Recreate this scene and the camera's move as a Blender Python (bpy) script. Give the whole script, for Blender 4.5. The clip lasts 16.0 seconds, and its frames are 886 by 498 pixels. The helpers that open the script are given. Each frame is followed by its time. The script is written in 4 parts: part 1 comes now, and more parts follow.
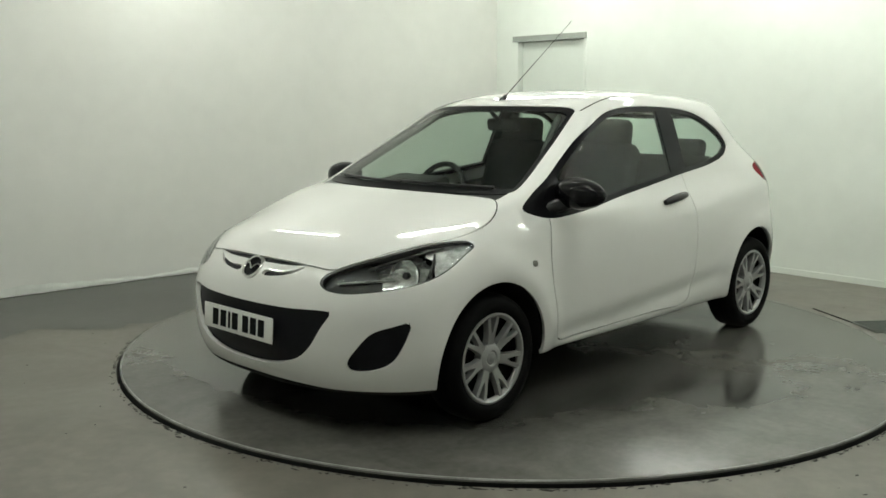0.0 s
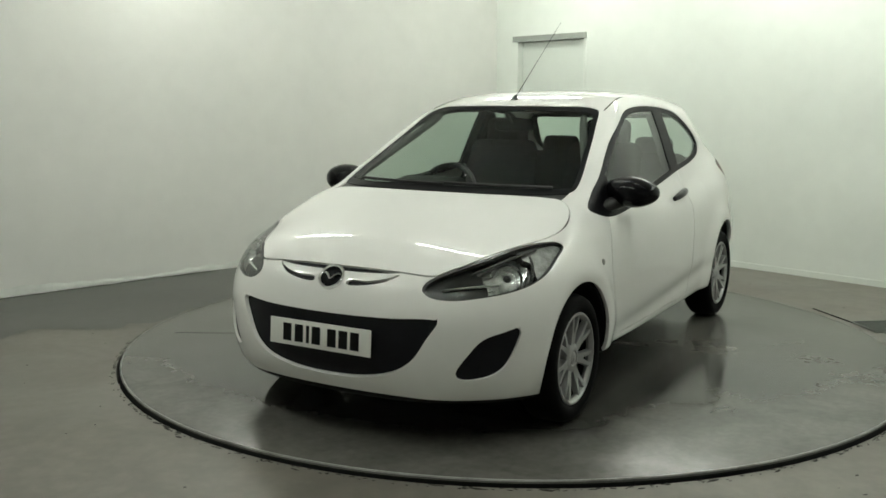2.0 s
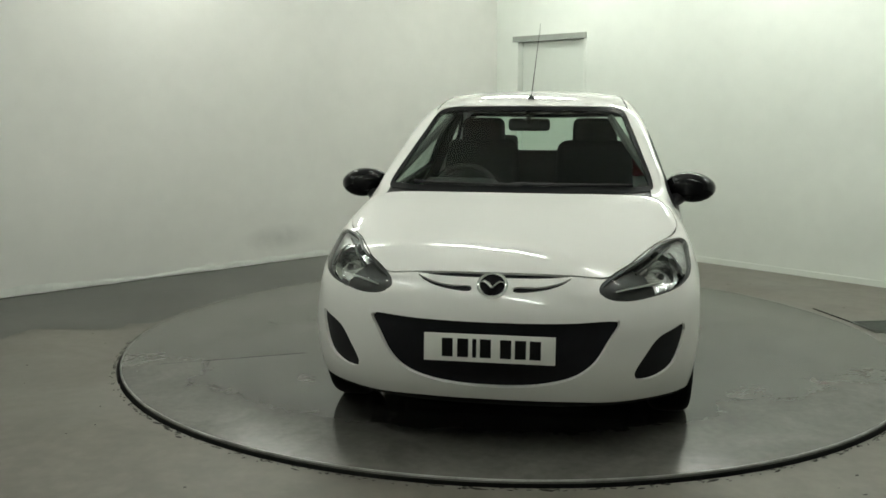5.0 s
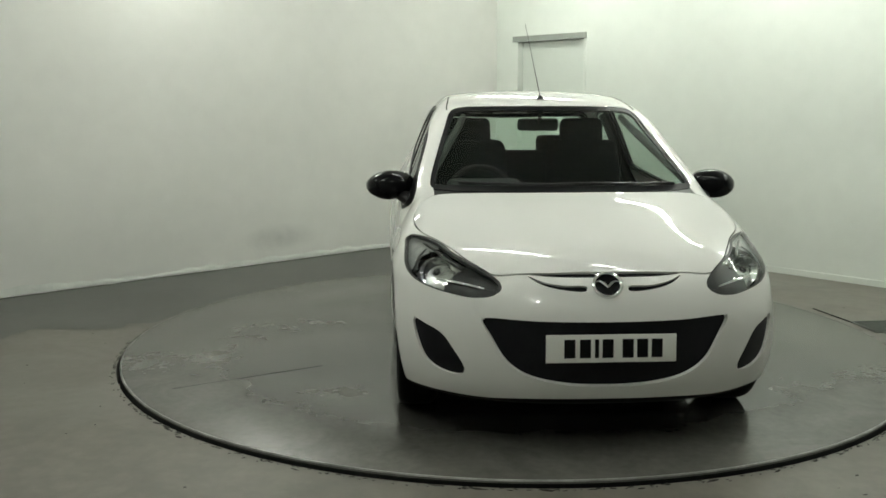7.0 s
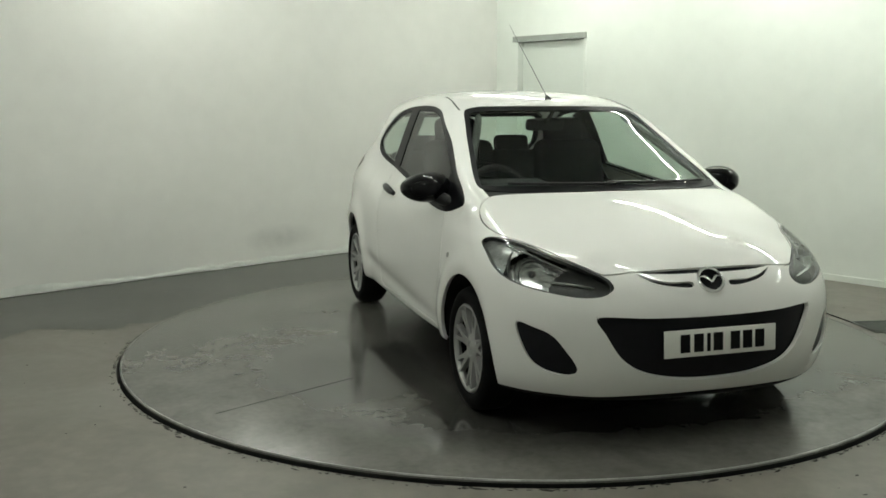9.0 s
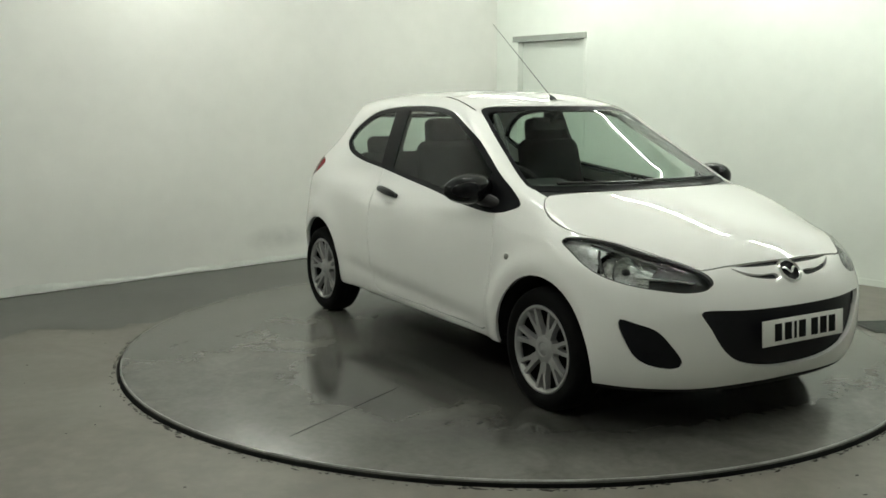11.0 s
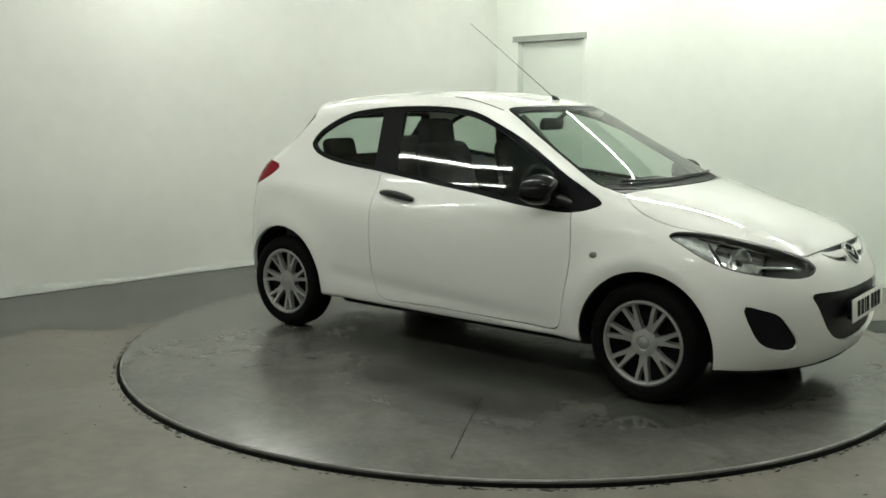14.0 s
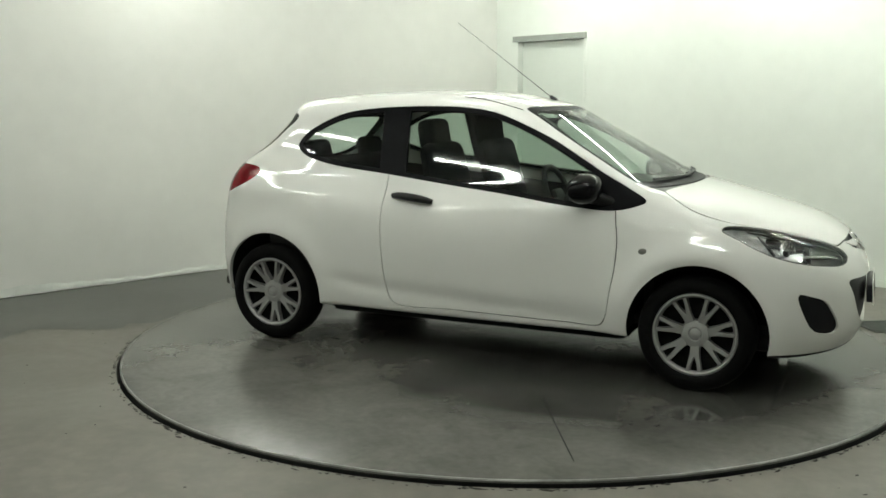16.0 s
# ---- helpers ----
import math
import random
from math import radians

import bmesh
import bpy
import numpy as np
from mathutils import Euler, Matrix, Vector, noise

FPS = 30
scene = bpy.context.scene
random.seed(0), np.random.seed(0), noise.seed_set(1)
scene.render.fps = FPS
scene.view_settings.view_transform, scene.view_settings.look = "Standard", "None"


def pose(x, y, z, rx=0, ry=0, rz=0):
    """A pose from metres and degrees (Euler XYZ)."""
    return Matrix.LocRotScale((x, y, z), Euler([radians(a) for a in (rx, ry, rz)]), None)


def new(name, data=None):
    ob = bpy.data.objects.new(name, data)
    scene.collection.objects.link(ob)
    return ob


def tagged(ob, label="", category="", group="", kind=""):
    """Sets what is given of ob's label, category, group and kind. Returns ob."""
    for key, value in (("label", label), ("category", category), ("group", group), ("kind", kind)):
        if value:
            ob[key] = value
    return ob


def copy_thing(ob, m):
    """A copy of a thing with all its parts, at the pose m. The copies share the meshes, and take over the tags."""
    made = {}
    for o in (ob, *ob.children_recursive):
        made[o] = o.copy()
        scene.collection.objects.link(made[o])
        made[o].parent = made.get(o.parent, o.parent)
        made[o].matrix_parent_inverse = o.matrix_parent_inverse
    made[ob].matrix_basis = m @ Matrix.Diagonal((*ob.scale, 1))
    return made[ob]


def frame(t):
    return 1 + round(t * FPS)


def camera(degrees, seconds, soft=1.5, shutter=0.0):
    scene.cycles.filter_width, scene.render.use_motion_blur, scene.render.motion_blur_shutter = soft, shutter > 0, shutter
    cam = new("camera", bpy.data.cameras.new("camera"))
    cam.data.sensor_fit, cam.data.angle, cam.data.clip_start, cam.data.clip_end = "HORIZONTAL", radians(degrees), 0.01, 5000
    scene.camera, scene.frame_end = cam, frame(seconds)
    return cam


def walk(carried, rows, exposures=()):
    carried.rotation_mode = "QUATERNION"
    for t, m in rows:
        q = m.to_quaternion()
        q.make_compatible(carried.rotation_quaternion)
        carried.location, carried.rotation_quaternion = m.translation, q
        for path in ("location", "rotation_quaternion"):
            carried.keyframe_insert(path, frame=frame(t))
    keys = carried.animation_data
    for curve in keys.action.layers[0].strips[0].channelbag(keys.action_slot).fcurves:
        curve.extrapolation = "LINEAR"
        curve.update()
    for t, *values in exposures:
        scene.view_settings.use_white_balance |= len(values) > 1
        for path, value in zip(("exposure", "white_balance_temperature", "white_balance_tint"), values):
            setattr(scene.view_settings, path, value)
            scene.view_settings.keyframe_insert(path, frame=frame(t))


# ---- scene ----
# a white studio with a turntable; the camera stands still
EYE_HEIGHT, TILT, LEAN, LENS = 1.406, -8.82, 0.06, 50.42
HUB = (0.3867, 5.6057)            # the turntable's axis
DISC_R, FLOOR_Z = 2.238, -0.022   # the disc's top is at z = 0
CORNER = Vector((0.58, 10.36))    # where the two white walls meet
ALONG_LEFT, ALONG_RIGHT = Vector((-0.7325, -0.6807)), Vector((0.6807, -0.7325))
CEILING_Z = 2.9
CAR_OFF = (-0.0087, 0.1498)
cam = camera(LENS, 16.0, soft=1.6)
STAND = pose(0, 0, EYE_HEIGHT, 90 + TILT, 0, 0) @ pose(0, 0, 0, 0, 0, LEAN)
walk(cam, [(0.0, STAND), (16.0, STAND)], [(t, e, 6500, 10) for t, e in ((0.0, .06), (2.5, -.05), (3.5, -.11), (7.0, -.11), (9.0, -.03), (12.0, .08), (14.5, .14), (16.0, .15))])


def turn_at(t):
    """The heading of the disc, in degrees."""
    return -134.33 + 6.8493 * t + (0.35 if t == 0 else 0)


# ---- light ----
world = bpy.data.worlds.new("studio_world")
world.use_nodes = True
scene.world = world
world.node_tree.nodes["Background"].inputs["Color"].default_value = (0.6, 0.65, 0.6, 1)
world.node_tree.nodes["Background"].inputs["Strength"].default_value = 0.02


# ---- materials ----
def material(name, color, rough=0.5, metal=0.0, noise_amount=0.0, scale=8.0, bump=0.0, bump_scale=80.0, rough_var=0.0,
             coat=0.0, emit=0.0, emit_color=None, spec=0.5, detail=5.0, stretch=(1, 1, 1), grain=.5):
    m = bpy.data.materials.new(name)
    m.use_nodes = True
    nt = m.node_tree
    b = nt.nodes["Principled BSDF"]
    b.inputs["Base Color"].default_value = (*color, 1)
    b.inputs["Roughness"].default_value = rough
    b.inputs["Metallic"].default_value = metal
    b.inputs["Specular IOR Level"].default_value = spec
    b.inputs["Coat Weight"].default_value = coat
    b.inputs["Coat Roughness"].default_value = 0.03
    if emit:
        b.inputs["Emission Color"].default_value = (*(emit_color or color), 1)
        b.inputs["Emission Strength"].default_value = emit
    if noise_amount or bump or rough_var:
        tc = nt.nodes.new("ShaderNodeTexCoord")
        mp = nt.nodes.new("ShaderNodeMapping")
        mp.inputs["Scale"].default_value = stretch
        nt.links.new(tc.outputs["Object"], mp.inputs["Vector"])

        def tex(s, d=detail):
            n = nt.nodes.new("ShaderNodeTexNoise")
            n.inputs["Scale"].default_value = s
            n.inputs["Detail"].default_value = d
            nt.links.new(mp.outputs["Vector"], n.inputs["Vector"])
            return n
        big, fine = tex(scale), tex(scale * 9)
        if noise_amount:
            add = nt.nodes.new("ShaderNodeMath")
            add.operation = "ADD"
            nt.links.new(big.outputs["Fac"], add.inputs[0])
            mul = nt.nodes.new("ShaderNodeMath")
            mul.operation = "MULTIPLY"
            mul.inputs[1].default_value = grain
            nt.links.new(fine.outputs["Fac"], mul.inputs[0])
            nt.links.new(mul.outputs[0], add.inputs[1])
            r = nt.nodes.new("ShaderNodeMapRange")
            r.inputs["From Min"].default_value, r.inputs["From Max"].default_value = .3 + .3 * grain, .7 + .7 * grain
            r.inputs["To Min"].default_value, r.inputs["To Max"].default_value = 1 - noise_amount, 1 + noise_amount
            nt.links.new(add.outputs[0], r.inputs["Value"])
            mix = nt.nodes.new("ShaderNodeVectorMath")
            mix.operation = "SCALE"
            mix.inputs[0].default_value = color
            nt.links.new(r.outputs["Result"], mix.inputs["Scale"])
            nt.links.new(mix.outputs["Vector"], b.inputs["Base Color"])
        if rough_var:
            r = nt.nodes.new("ShaderNodeMapRange")
            r.interpolation_type = "SMOOTHSTEP"
            r.inputs["From Min"].default_value, r.inputs["From Max"].default_value = 0.2, 0.8
            r.inputs["To Min"].default_value, r.inputs["To Max"].default_value = max(rough - rough_var, 0.02), rough + rough_var
            nt.links.new(tex(scale * 0.7).outputs["Fac"], r.inputs["Value"])
            nt.links.new(r.outputs["Result"], b.inputs["Roughness"])
        if bump:
            bp = nt.nodes.new("ShaderNodeBump")
            bp.inputs["Strength"].default_value = bump
            bp.inputs["Distance"].default_value = 0.003
            nt.links.new(tex(bump_scale).outputs["Fac"], bp.inputs["Height"])
            nt.links.new(bp.outputs["Normal"], b.inputs["Normal"])
    return m


def pane(name, tint, rough=0.0, front=.035):
    """Thin glass: clear and tinted, with a mirror's gloss that grows towards grazing view."""
    m = bpy.data.materials.new(name)
    m.use_nodes = True
    nt = m.node_tree
    nt.nodes.remove(nt.nodes["Principled BSDF"])
    t, g = nt.nodes.new("ShaderNodeBsdfTransparent"), nt.nodes.new("ShaderNodeBsdfGlossy")
    f, mix = nt.nodes.new("ShaderNodeLayerWeight"), nt.nodes.new("ShaderNodeMixShader")
    power, add = nt.nodes.new("ShaderNodeMath"), nt.nodes.new("ShaderNodeMath")
    power.operation, add.operation = "POWER", "MULTIPLY_ADD"
    power.inputs[1].default_value = 5.0
    add.inputs[1].default_value, add.inputs[2].default_value = .94, front
    t.inputs["Color"].default_value = (*tint, 1)
    g.inputs["Roughness"].default_value = rough
    f.inputs["Blend"].default_value = .5
    nt.links.new(f.outputs["Facing"], power.inputs[0])
    nt.links.new(power.outputs[0], add.inputs[0])
    nt.links.new(add.outputs[0], mix.inputs["Fac"])
    nt.links.new(t.outputs["BSDF"], mix.inputs[1])
    nt.links.new(g.outputs["BSDF"], mix.inputs[2])
    nt.links.new(mix.outputs["Shader"], nt.nodes["Material Output"].inputs["Surface"])
    return m


def damp(name, dry, wet, dry_rough, wet_rough, scale, edge, smear, reach=0.0, fall=0.0):
    """A hard floor that is partly wet: puddles darken it and make it shine; grit and smears vary the rest. reach:
    puddles end near this radius; fall: how much more of the darker, glossier tone shows along x.
    """
    m = bpy.data.materials.new(name)
    m.use_nodes = True
    nt = m.node_tree
    b = nt.nodes["Principled BSDF"]
    tc = nt.nodes.new("ShaderNodeTexCoord")

    def tex(s, detail, rough=.5, warp=0.0):
        n = nt.nodes.new("ShaderNodeTexNoise")
        n.inputs["Scale"].default_value, n.inputs["Detail"].default_value = s, detail
        n.inputs["Roughness"].default_value, n.inputs["Distortion"].default_value = rough, warp
        nt.links.new(tc.outputs["Object"], n.inputs["Vector"])
        return n.outputs["Fac"]

    def span(value, a, b2, lo, hi):
        r = nt.nodes.new("ShaderNodeMapRange")
        r.interpolation_type = "SMOOTHSTEP"
        for key, x in (("From Min", a), ("From Max", b2), ("To Min", lo), ("To Max", hi)):
            r.inputs[key].default_value = x
        nt.links.new(value, r.inputs["Value"])
        return r.outputs["Result"]

    def times(p, q):
        k = nt.nodes.new("ShaderNodeMath")
        k.operation = "MULTIPLY"
        nt.links.new(p, k.inputs[0])
        nt.links.new(q, k.inputs[1])
        return k.outputs[0]
    pool = tex(scale, 2, .5, .3)
    if fall:
        xyz, slope = nt.nodes.new("ShaderNodeSeparateXYZ"), nt.nodes.new("ShaderNodeMath")
        slope.operation = "MULTIPLY_ADD"
        slope.inputs[1].default_value = fall
        nt.links.new(tc.outputs["Object"], xyz.inputs[0])
        nt.links.new(xyz.outputs["X"], slope.inputs[0])
        nt.links.new(pool, slope.inputs[2])
        pool = slope.outputs[0]
    wetness = span(pool, edge[0], edge[1], 0, 1)
    if reach:
        far = nt.nodes.new("ShaderNodeVectorMath")
        far.operation = "LENGTH"
        nt.links.new(tc.outputs["Object"], far.inputs[0])
        wetness = times(wetness, span(far.outputs["Value"], reach - .35, reach + .15, 1, 0))
    tone = times(times(span(tex(scale * 2.6, 6, .6, 1.2), .3, .7, .85, 1.15), span(tex(scale * 30, 3), .3, .7, .94, 1.06)), span(tex(scale * 7, 3, .5, 1.5), .54, .74, 1.0, smear))
    mix = nt.nodes.new("ShaderNodeMix")
    mix.data_type = "RGBA"
    mix.inputs["A"].default_value, mix.inputs["B"].default_value = (*dry, 1), (*wet, 1)
    nt.links.new(wetness, mix.inputs["Factor"])
    shade = nt.nodes.new("ShaderNodeVectorMath")
    shade.operation = "SCALE"
    nt.links.new(mix.outputs["Result"], shade.inputs[0])
    nt.links.new(tone, shade.inputs["Scale"])
    nt.links.new(shade.outputs["Vector"], b.inputs["Base Color"])
    gloss = nt.nodes.new("ShaderNodeMix")
    gloss.inputs["A"].default_value, gloss.inputs["B"].default_value = dry_rough, wet_rough
    nt.links.new(wetness, gloss.inputs["Factor"])
    nt.links.new(gloss.outputs["Result"], b.inputs["Roughness"])
    bp = nt.nodes.new("ShaderNodeBump")
    bp.inputs["Strength"].default_value, bp.inputs["Distance"].default_value = .12, .002
    nt.links.new(tex(scale * 18, 4), bp.inputs["Height"])
    nt.links.new(bp.outputs["Normal"], b.inputs["Normal"])
    return m


def scuffed(name, color, at, size):
    """Wall paint with one broad grey scuff, ragged at its edge."""
    m = material(name, color, .42, noise_amount=.05, scale=.7, bump=.25, bump_scale=35)
    nt = m.node_tree
    b = nt.nodes["Principled BSDF"]
    paint = b.inputs["Base Color"].links[0].from_socket
    tc, mp, ball = nt.nodes.new("ShaderNodeTexCoord"), nt.nodes.new("ShaderNodeMapping"), nt.nodes.new("ShaderNodeTexGradient")
    mp.vector_type, ball.gradient_type = "TEXTURE", "SPHERICAL"
    mp.inputs["Location"].default_value, mp.inputs["Scale"].default_value = at, size
    grain, k, mix = nt.nodes.new("ShaderNodeTexNoise"), nt.nodes.new("ShaderNodeMath"), nt.nodes.new("ShaderNodeMix")
    grain.inputs["Scale"].default_value, grain.inputs["Detail"].default_value = 9, 5
    k.operation, mix.data_type = "MULTIPLY", "RGBA"
    mix.inputs["B"].default_value = (.48, .48, .46, 1)
    nt.links.new(tc.outputs["Object"], mp.inputs["Vector"])
    nt.links.new(mp.outputs["Vector"], ball.inputs["Vector"])
    nt.links.new(tc.outputs["Object"], grain.inputs["Vector"])
    nt.links.new(ball.outputs["Fac"], k.inputs[0])
    nt.links.new(grain.outputs["Fac"], k.inputs[1])
    nt.links.new(k.outputs[0], mix.inputs["Factor"])
    nt.links.new(paint, mix.inputs["A"])
    nt.links.new(mix.outputs["Result"], b.inputs["Base Color"])
    return m


M_WALL = material("white_wall_paint", (.80, .835, .785), .42, noise_amount=.05, scale=.7, bump=.25, bump_scale=35)
M_WALL_SCUFFED = scuffed("scuffed_wall_paint", (.825, .822, .79), (-1.47, 8.45, .20), (.42, .42, .13))
M_WASH = material("thick_whitewash", (.79, .81, .77), .6, noise_amount=.10, scale=3, bump=.6, bump_scale=18)
M_CEIL = material("ceiling_paint", (.74, .75, .72), .8, noise_amount=.03, scale=1)
M_FLOOR = damp("floor_concrete", (.160, .145, .125), (.122, .112, .097), .45, .30, .55, (.45, .75), .93)
M_FLOOR_DARK = material("worn_dark_floor", (.058, .056, .051), .34, noise_amount=.28, scale=1.2, bump=.25, bump_scale=50)
M_DISC = damp("wet_grey_disc", (.110, .106, .095), (.052, .051, .047), .255, .09, .9, (.36, .70), .88, 1.95, .10)
M_EDGE = material("worn_edge_steel", (.24, .24, .225), .4, .3, noise_amount=.5, scale=9)
M_RIM = material("black_gap", (.006, .006, .006), .7, spec=.15)
M_CRUMB = material("dark_crumb", (.03, .028, .024), .9, noise_amount=.3, scale=20)
M_STEEL = material("grate_steel", (.12, .13, .12), .4, .6, noise_amount=.3, scale=20)
M_DOOR = material("door_paint", (.74, .78, .73), .4, noise_amount=.03, scale=2)
M_FRAME = material("door_frame_grey", (.34, .36, .33), .5, noise_amount=.05, scale=5)
M_TUBE = material("lit_tube", (1, 1, .95), .5, emit=64.5, emit_color=(.95, 1.0, .90))
M_BATTEN = material("batten_enamel", (.8, .8, .78), .4)
M_PAINT = material("white_car_paint", (.835, .828, .808), .5, spec=.25, coat=1.0, noise_amount=.012, scale=2)
M_BLACK = material("satin_black_plastic", (.010, .010, .011), .32, spec=.3, noise_amount=.1, scale=30, bump=.08, bump_scale=300)
M_FRAMEBLACK = material("black_window_trim", (.005, .005, .006), .38, spec=.06, noise_amount=.1, scale=20)
M_MIRROR = material("mirror_housing_black", (.005, .005, .006), .14, spec=.18)
M_BUCKET = material("lamp_bucket", (.30, .30, .30), .30, .55, noise_amount=.45, scale=30, bump=1.0, bump_scale=60)
M_BOWL = material("lamp_bowl", (.62, .62, .62), .16, .9, noise_amount=.6, scale=20, bump=1.0, bump_scale=28)
M_LAMPDARK = material("lamp_mask", (.010, .010, .010), .35, noise_amount=.5, scale=30, bump=.8, bump_scale=60)
M_DARK = material("dark_grille_plastic", (.006, .006, .008), .45, spec=.2, noise_amount=.2, scale=20)
M_UNDER = material("underbody_black", (.006, .006, .006), .8, spec=.15, noise_amount=.3, scale=9)
M_TYRE = material("tyre_rubber", (.004, .004, .004), .75, spec=.08, noise_amount=.25, scale=12, bump=.2, bump_scale=120)
M_ALLOY = material("silver_wheel_paint", (.36, .36, .355), .36, .5, noise_amount=.06, scale=15, coat=.3)
M_CHROME = material("chrome", (.82, .82, .82), .07, 1)
M_REFLECTOR = material("lamp_reflector", (.80, .81, .81), .14, 1, bump=.5, bump_scale=55)
M_BEZEL = material("lamp_bezel", (.02, .02, .02), .4, .0, noise_amount=.2, scale=25)
M_RED = material("red_lens", (.17, .002, .006), .15, spec=.10, noise_amount=.35, scale=14)
M_AMBER = material("clear_repeater", (.20, .20, .18), .3, coat=.4)
M_PLATE = material("plate_white", (.80, .80, .76), .35, noise_amount=.03, scale=12)
M_INK = material("plate_black", (.008, .008, .008), .6, spec=.08)
M_SEAT = material("charcoal_seat_cloth", (.007, .007, .008), .9, spec=.1, noise_amount=.15, scale=12)
M_TRIM = material("dark_cabin_plastic", (.018, .018, .019), .62, spec=.25, noise_amount=.12, scale=12)
M_PILLAR = material("grey_pillar_trim", (.06, .06, .057), .7, noise_amount=.08, scale=12)
M_LINER = material("roof_lining", (.30, .30, .29), .9, noise_amount=.05, scale=10)
M_WIND = pane("windscreen_glass", (.78, .86, .81), front=.014)
M_SIDE = pane("side_glass", (.63, .71, .66))
M_LENS = pane("lamp_lens", (.92, .94, .93), front=.018)


# ---- building blocks ----
def mesh_object(name, verts, faces, mat, parent=None, label="", smooth=True, normals=None):
    me = bpy.data.meshes.new(name)
    me.from_pydata([tuple(v) for v in verts], [], [tuple(int(i) for i in f) for f in faces])
    me.materials.append(mat)
    me.polygons.foreach_set("use_smooth", [smooth] * len(me.polygons))
    me.update()
    if normals is not None:
        me.normals_split_custom_set_from_vertices([tuple(n) for n in normals])
    ob = new(name, me)
    if parent:
        ob.parent = parent
    if label:
        ob["label"] = label
    return ob


def part(name, bm, mat, parent=None, label="", smooth=True, sharp=None):
    me = bpy.data.meshes.new(name)
    bmesh.ops.recalc_face_normals(bm, faces=bm.faces)
    bm.to_mesh(me)
    bm.free()
    me.materials.append(mat)
    me.polygons.foreach_set("use_smooth", [smooth] * len(me.polygons))
    if smooth:
        me.set_sharp_from_angle(angle=radians(38))
    ob = new(name, me)
    if parent:
        ob.parent = parent
    if label:
        ob["label"] = label
    return ob


def box(bm, size, at=(0, 0, 0), rot=(0, 0, 0), bevel=0.0, segments=2, taper=None):
    """Adds a bevelled box to bm. taper: (x, y) scale of its upper face."""
    r = bmesh.ops.create_cube(bm, size=1)
    vs = r["verts"]
    for v in vs:
        k = taper if taper and v.co.z > 0 else (1, 1)
        v.co = Vector((v.co.x * size[0] * k[0], v.co.y * size[1] * k[1], v.co.z * size[2]))
    if bevel:
        es = list({e for v in vs for e in v.link_edges})
        out = bmesh.ops.bevel(bm, geom=es, offset=bevel, segments=segments, affect="EDGES", profile=0.5)
        vs = list({v for f in out["faces"] for v in f.verts} | {v for v in vs if v.is_valid})
    m = pose(*at, *rot)
    for v in vs:
        v.co = m @ v.co
    return vs


def lathe(bm, profile, steps=48, axis="y", at=(0, 0, 0), closed=False):
    """Turns a profile of (radius, along) about an axis through at."""
    rings = []
    for i in range(steps):
        a = 2 * math.pi * i / steps
        ring = []
        for r, h in profile:
            c, s = r * math.cos(a), r * math.sin(a)
            co = (c, h, s) if axis == "y" else ((c, s, h) if axis == "z" else (h, c, s))
            ring.append(bm.verts.new(Vector(co) + Vector(at)))
        rings.append(ring)
    n = len(profile)
    for i in range(steps):
        a, b = rings[i], rings[(i + 1) % steps]
        for j in range(n if closed else n - 1):
            k = (j + 1) % n
            bm.faces.new((a[j], a[k], b[k], b[j]))


def tube(bm, pts, radius, sides=8, radii=None):
    """A round rod through the points."""
    pts = [Vector(q) for q in pts]
    rings = []
    for i, q in enumerate(pts):
        d = (pts[min(i + 1, len(pts) - 1)] - pts[max(i - 1, 0)]).normalized()
        u = d.orthogonal().normalized()
        if i:
            u = (last - d * last.dot(d)).normalized()
        last = u
        w = d.cross(u)
        r = radii[i] if radii else radius
        rings.append([bm.verts.new(q + r * (math.cos(2 * math.pi * k / sides) * u + math.sin(2 * math.pi * k / sides) * w)) for k in range(sides)])
    for a, b in zip(rings, rings[1:]):
        for k in range(sides):
            bm.faces.new((a[k], a[(k + 1) % sides], b[(k + 1) % sides], b[k]))
    bm.faces.new(rings[0][::-1])
    bm.faces.new(rings[-1])


def empty(name):
    ob = new(name)
    ob.empty_display_size = 0.2
    return ob


# ---- the room ----
def room_point(a, b, z=0.0):
    """a metres from the right wall along the left one, b metres from the left wall along the right one."""
    q = CORNER + ALONG_LEFT * a + ALONG_RIGHT * b
    return Vector((q.x, q.y, z))


def room_box(name, a0, a1, b0, b1, z0, z1, mat, parent=None, label=""):
    bm = bmesh.new()
    vs = [bm.verts.new(room_point(a, b, z)) for z in (z0, z1) for a, b in ((a0, b0), (a1, b0), (a1, b1), (a0, b1))]
    for f in ((0, 1, 2, 3), (4, 5, 6, 7), (0, 1, 5, 4), (1, 2, 6, 5), (2, 3, 7, 6), (3, 0, 4, 7)):
        bm.faces.new([vs[i] for i in f])
    return part(name, bm, mat, parent, label, smooth=False)


ROOM_A, ROOM_B, THICK = 11.0, 10.5, 0.15
DOOR_B0, DOOR_B1, DOOR_TOP = 0.27, 1.22, 2.04


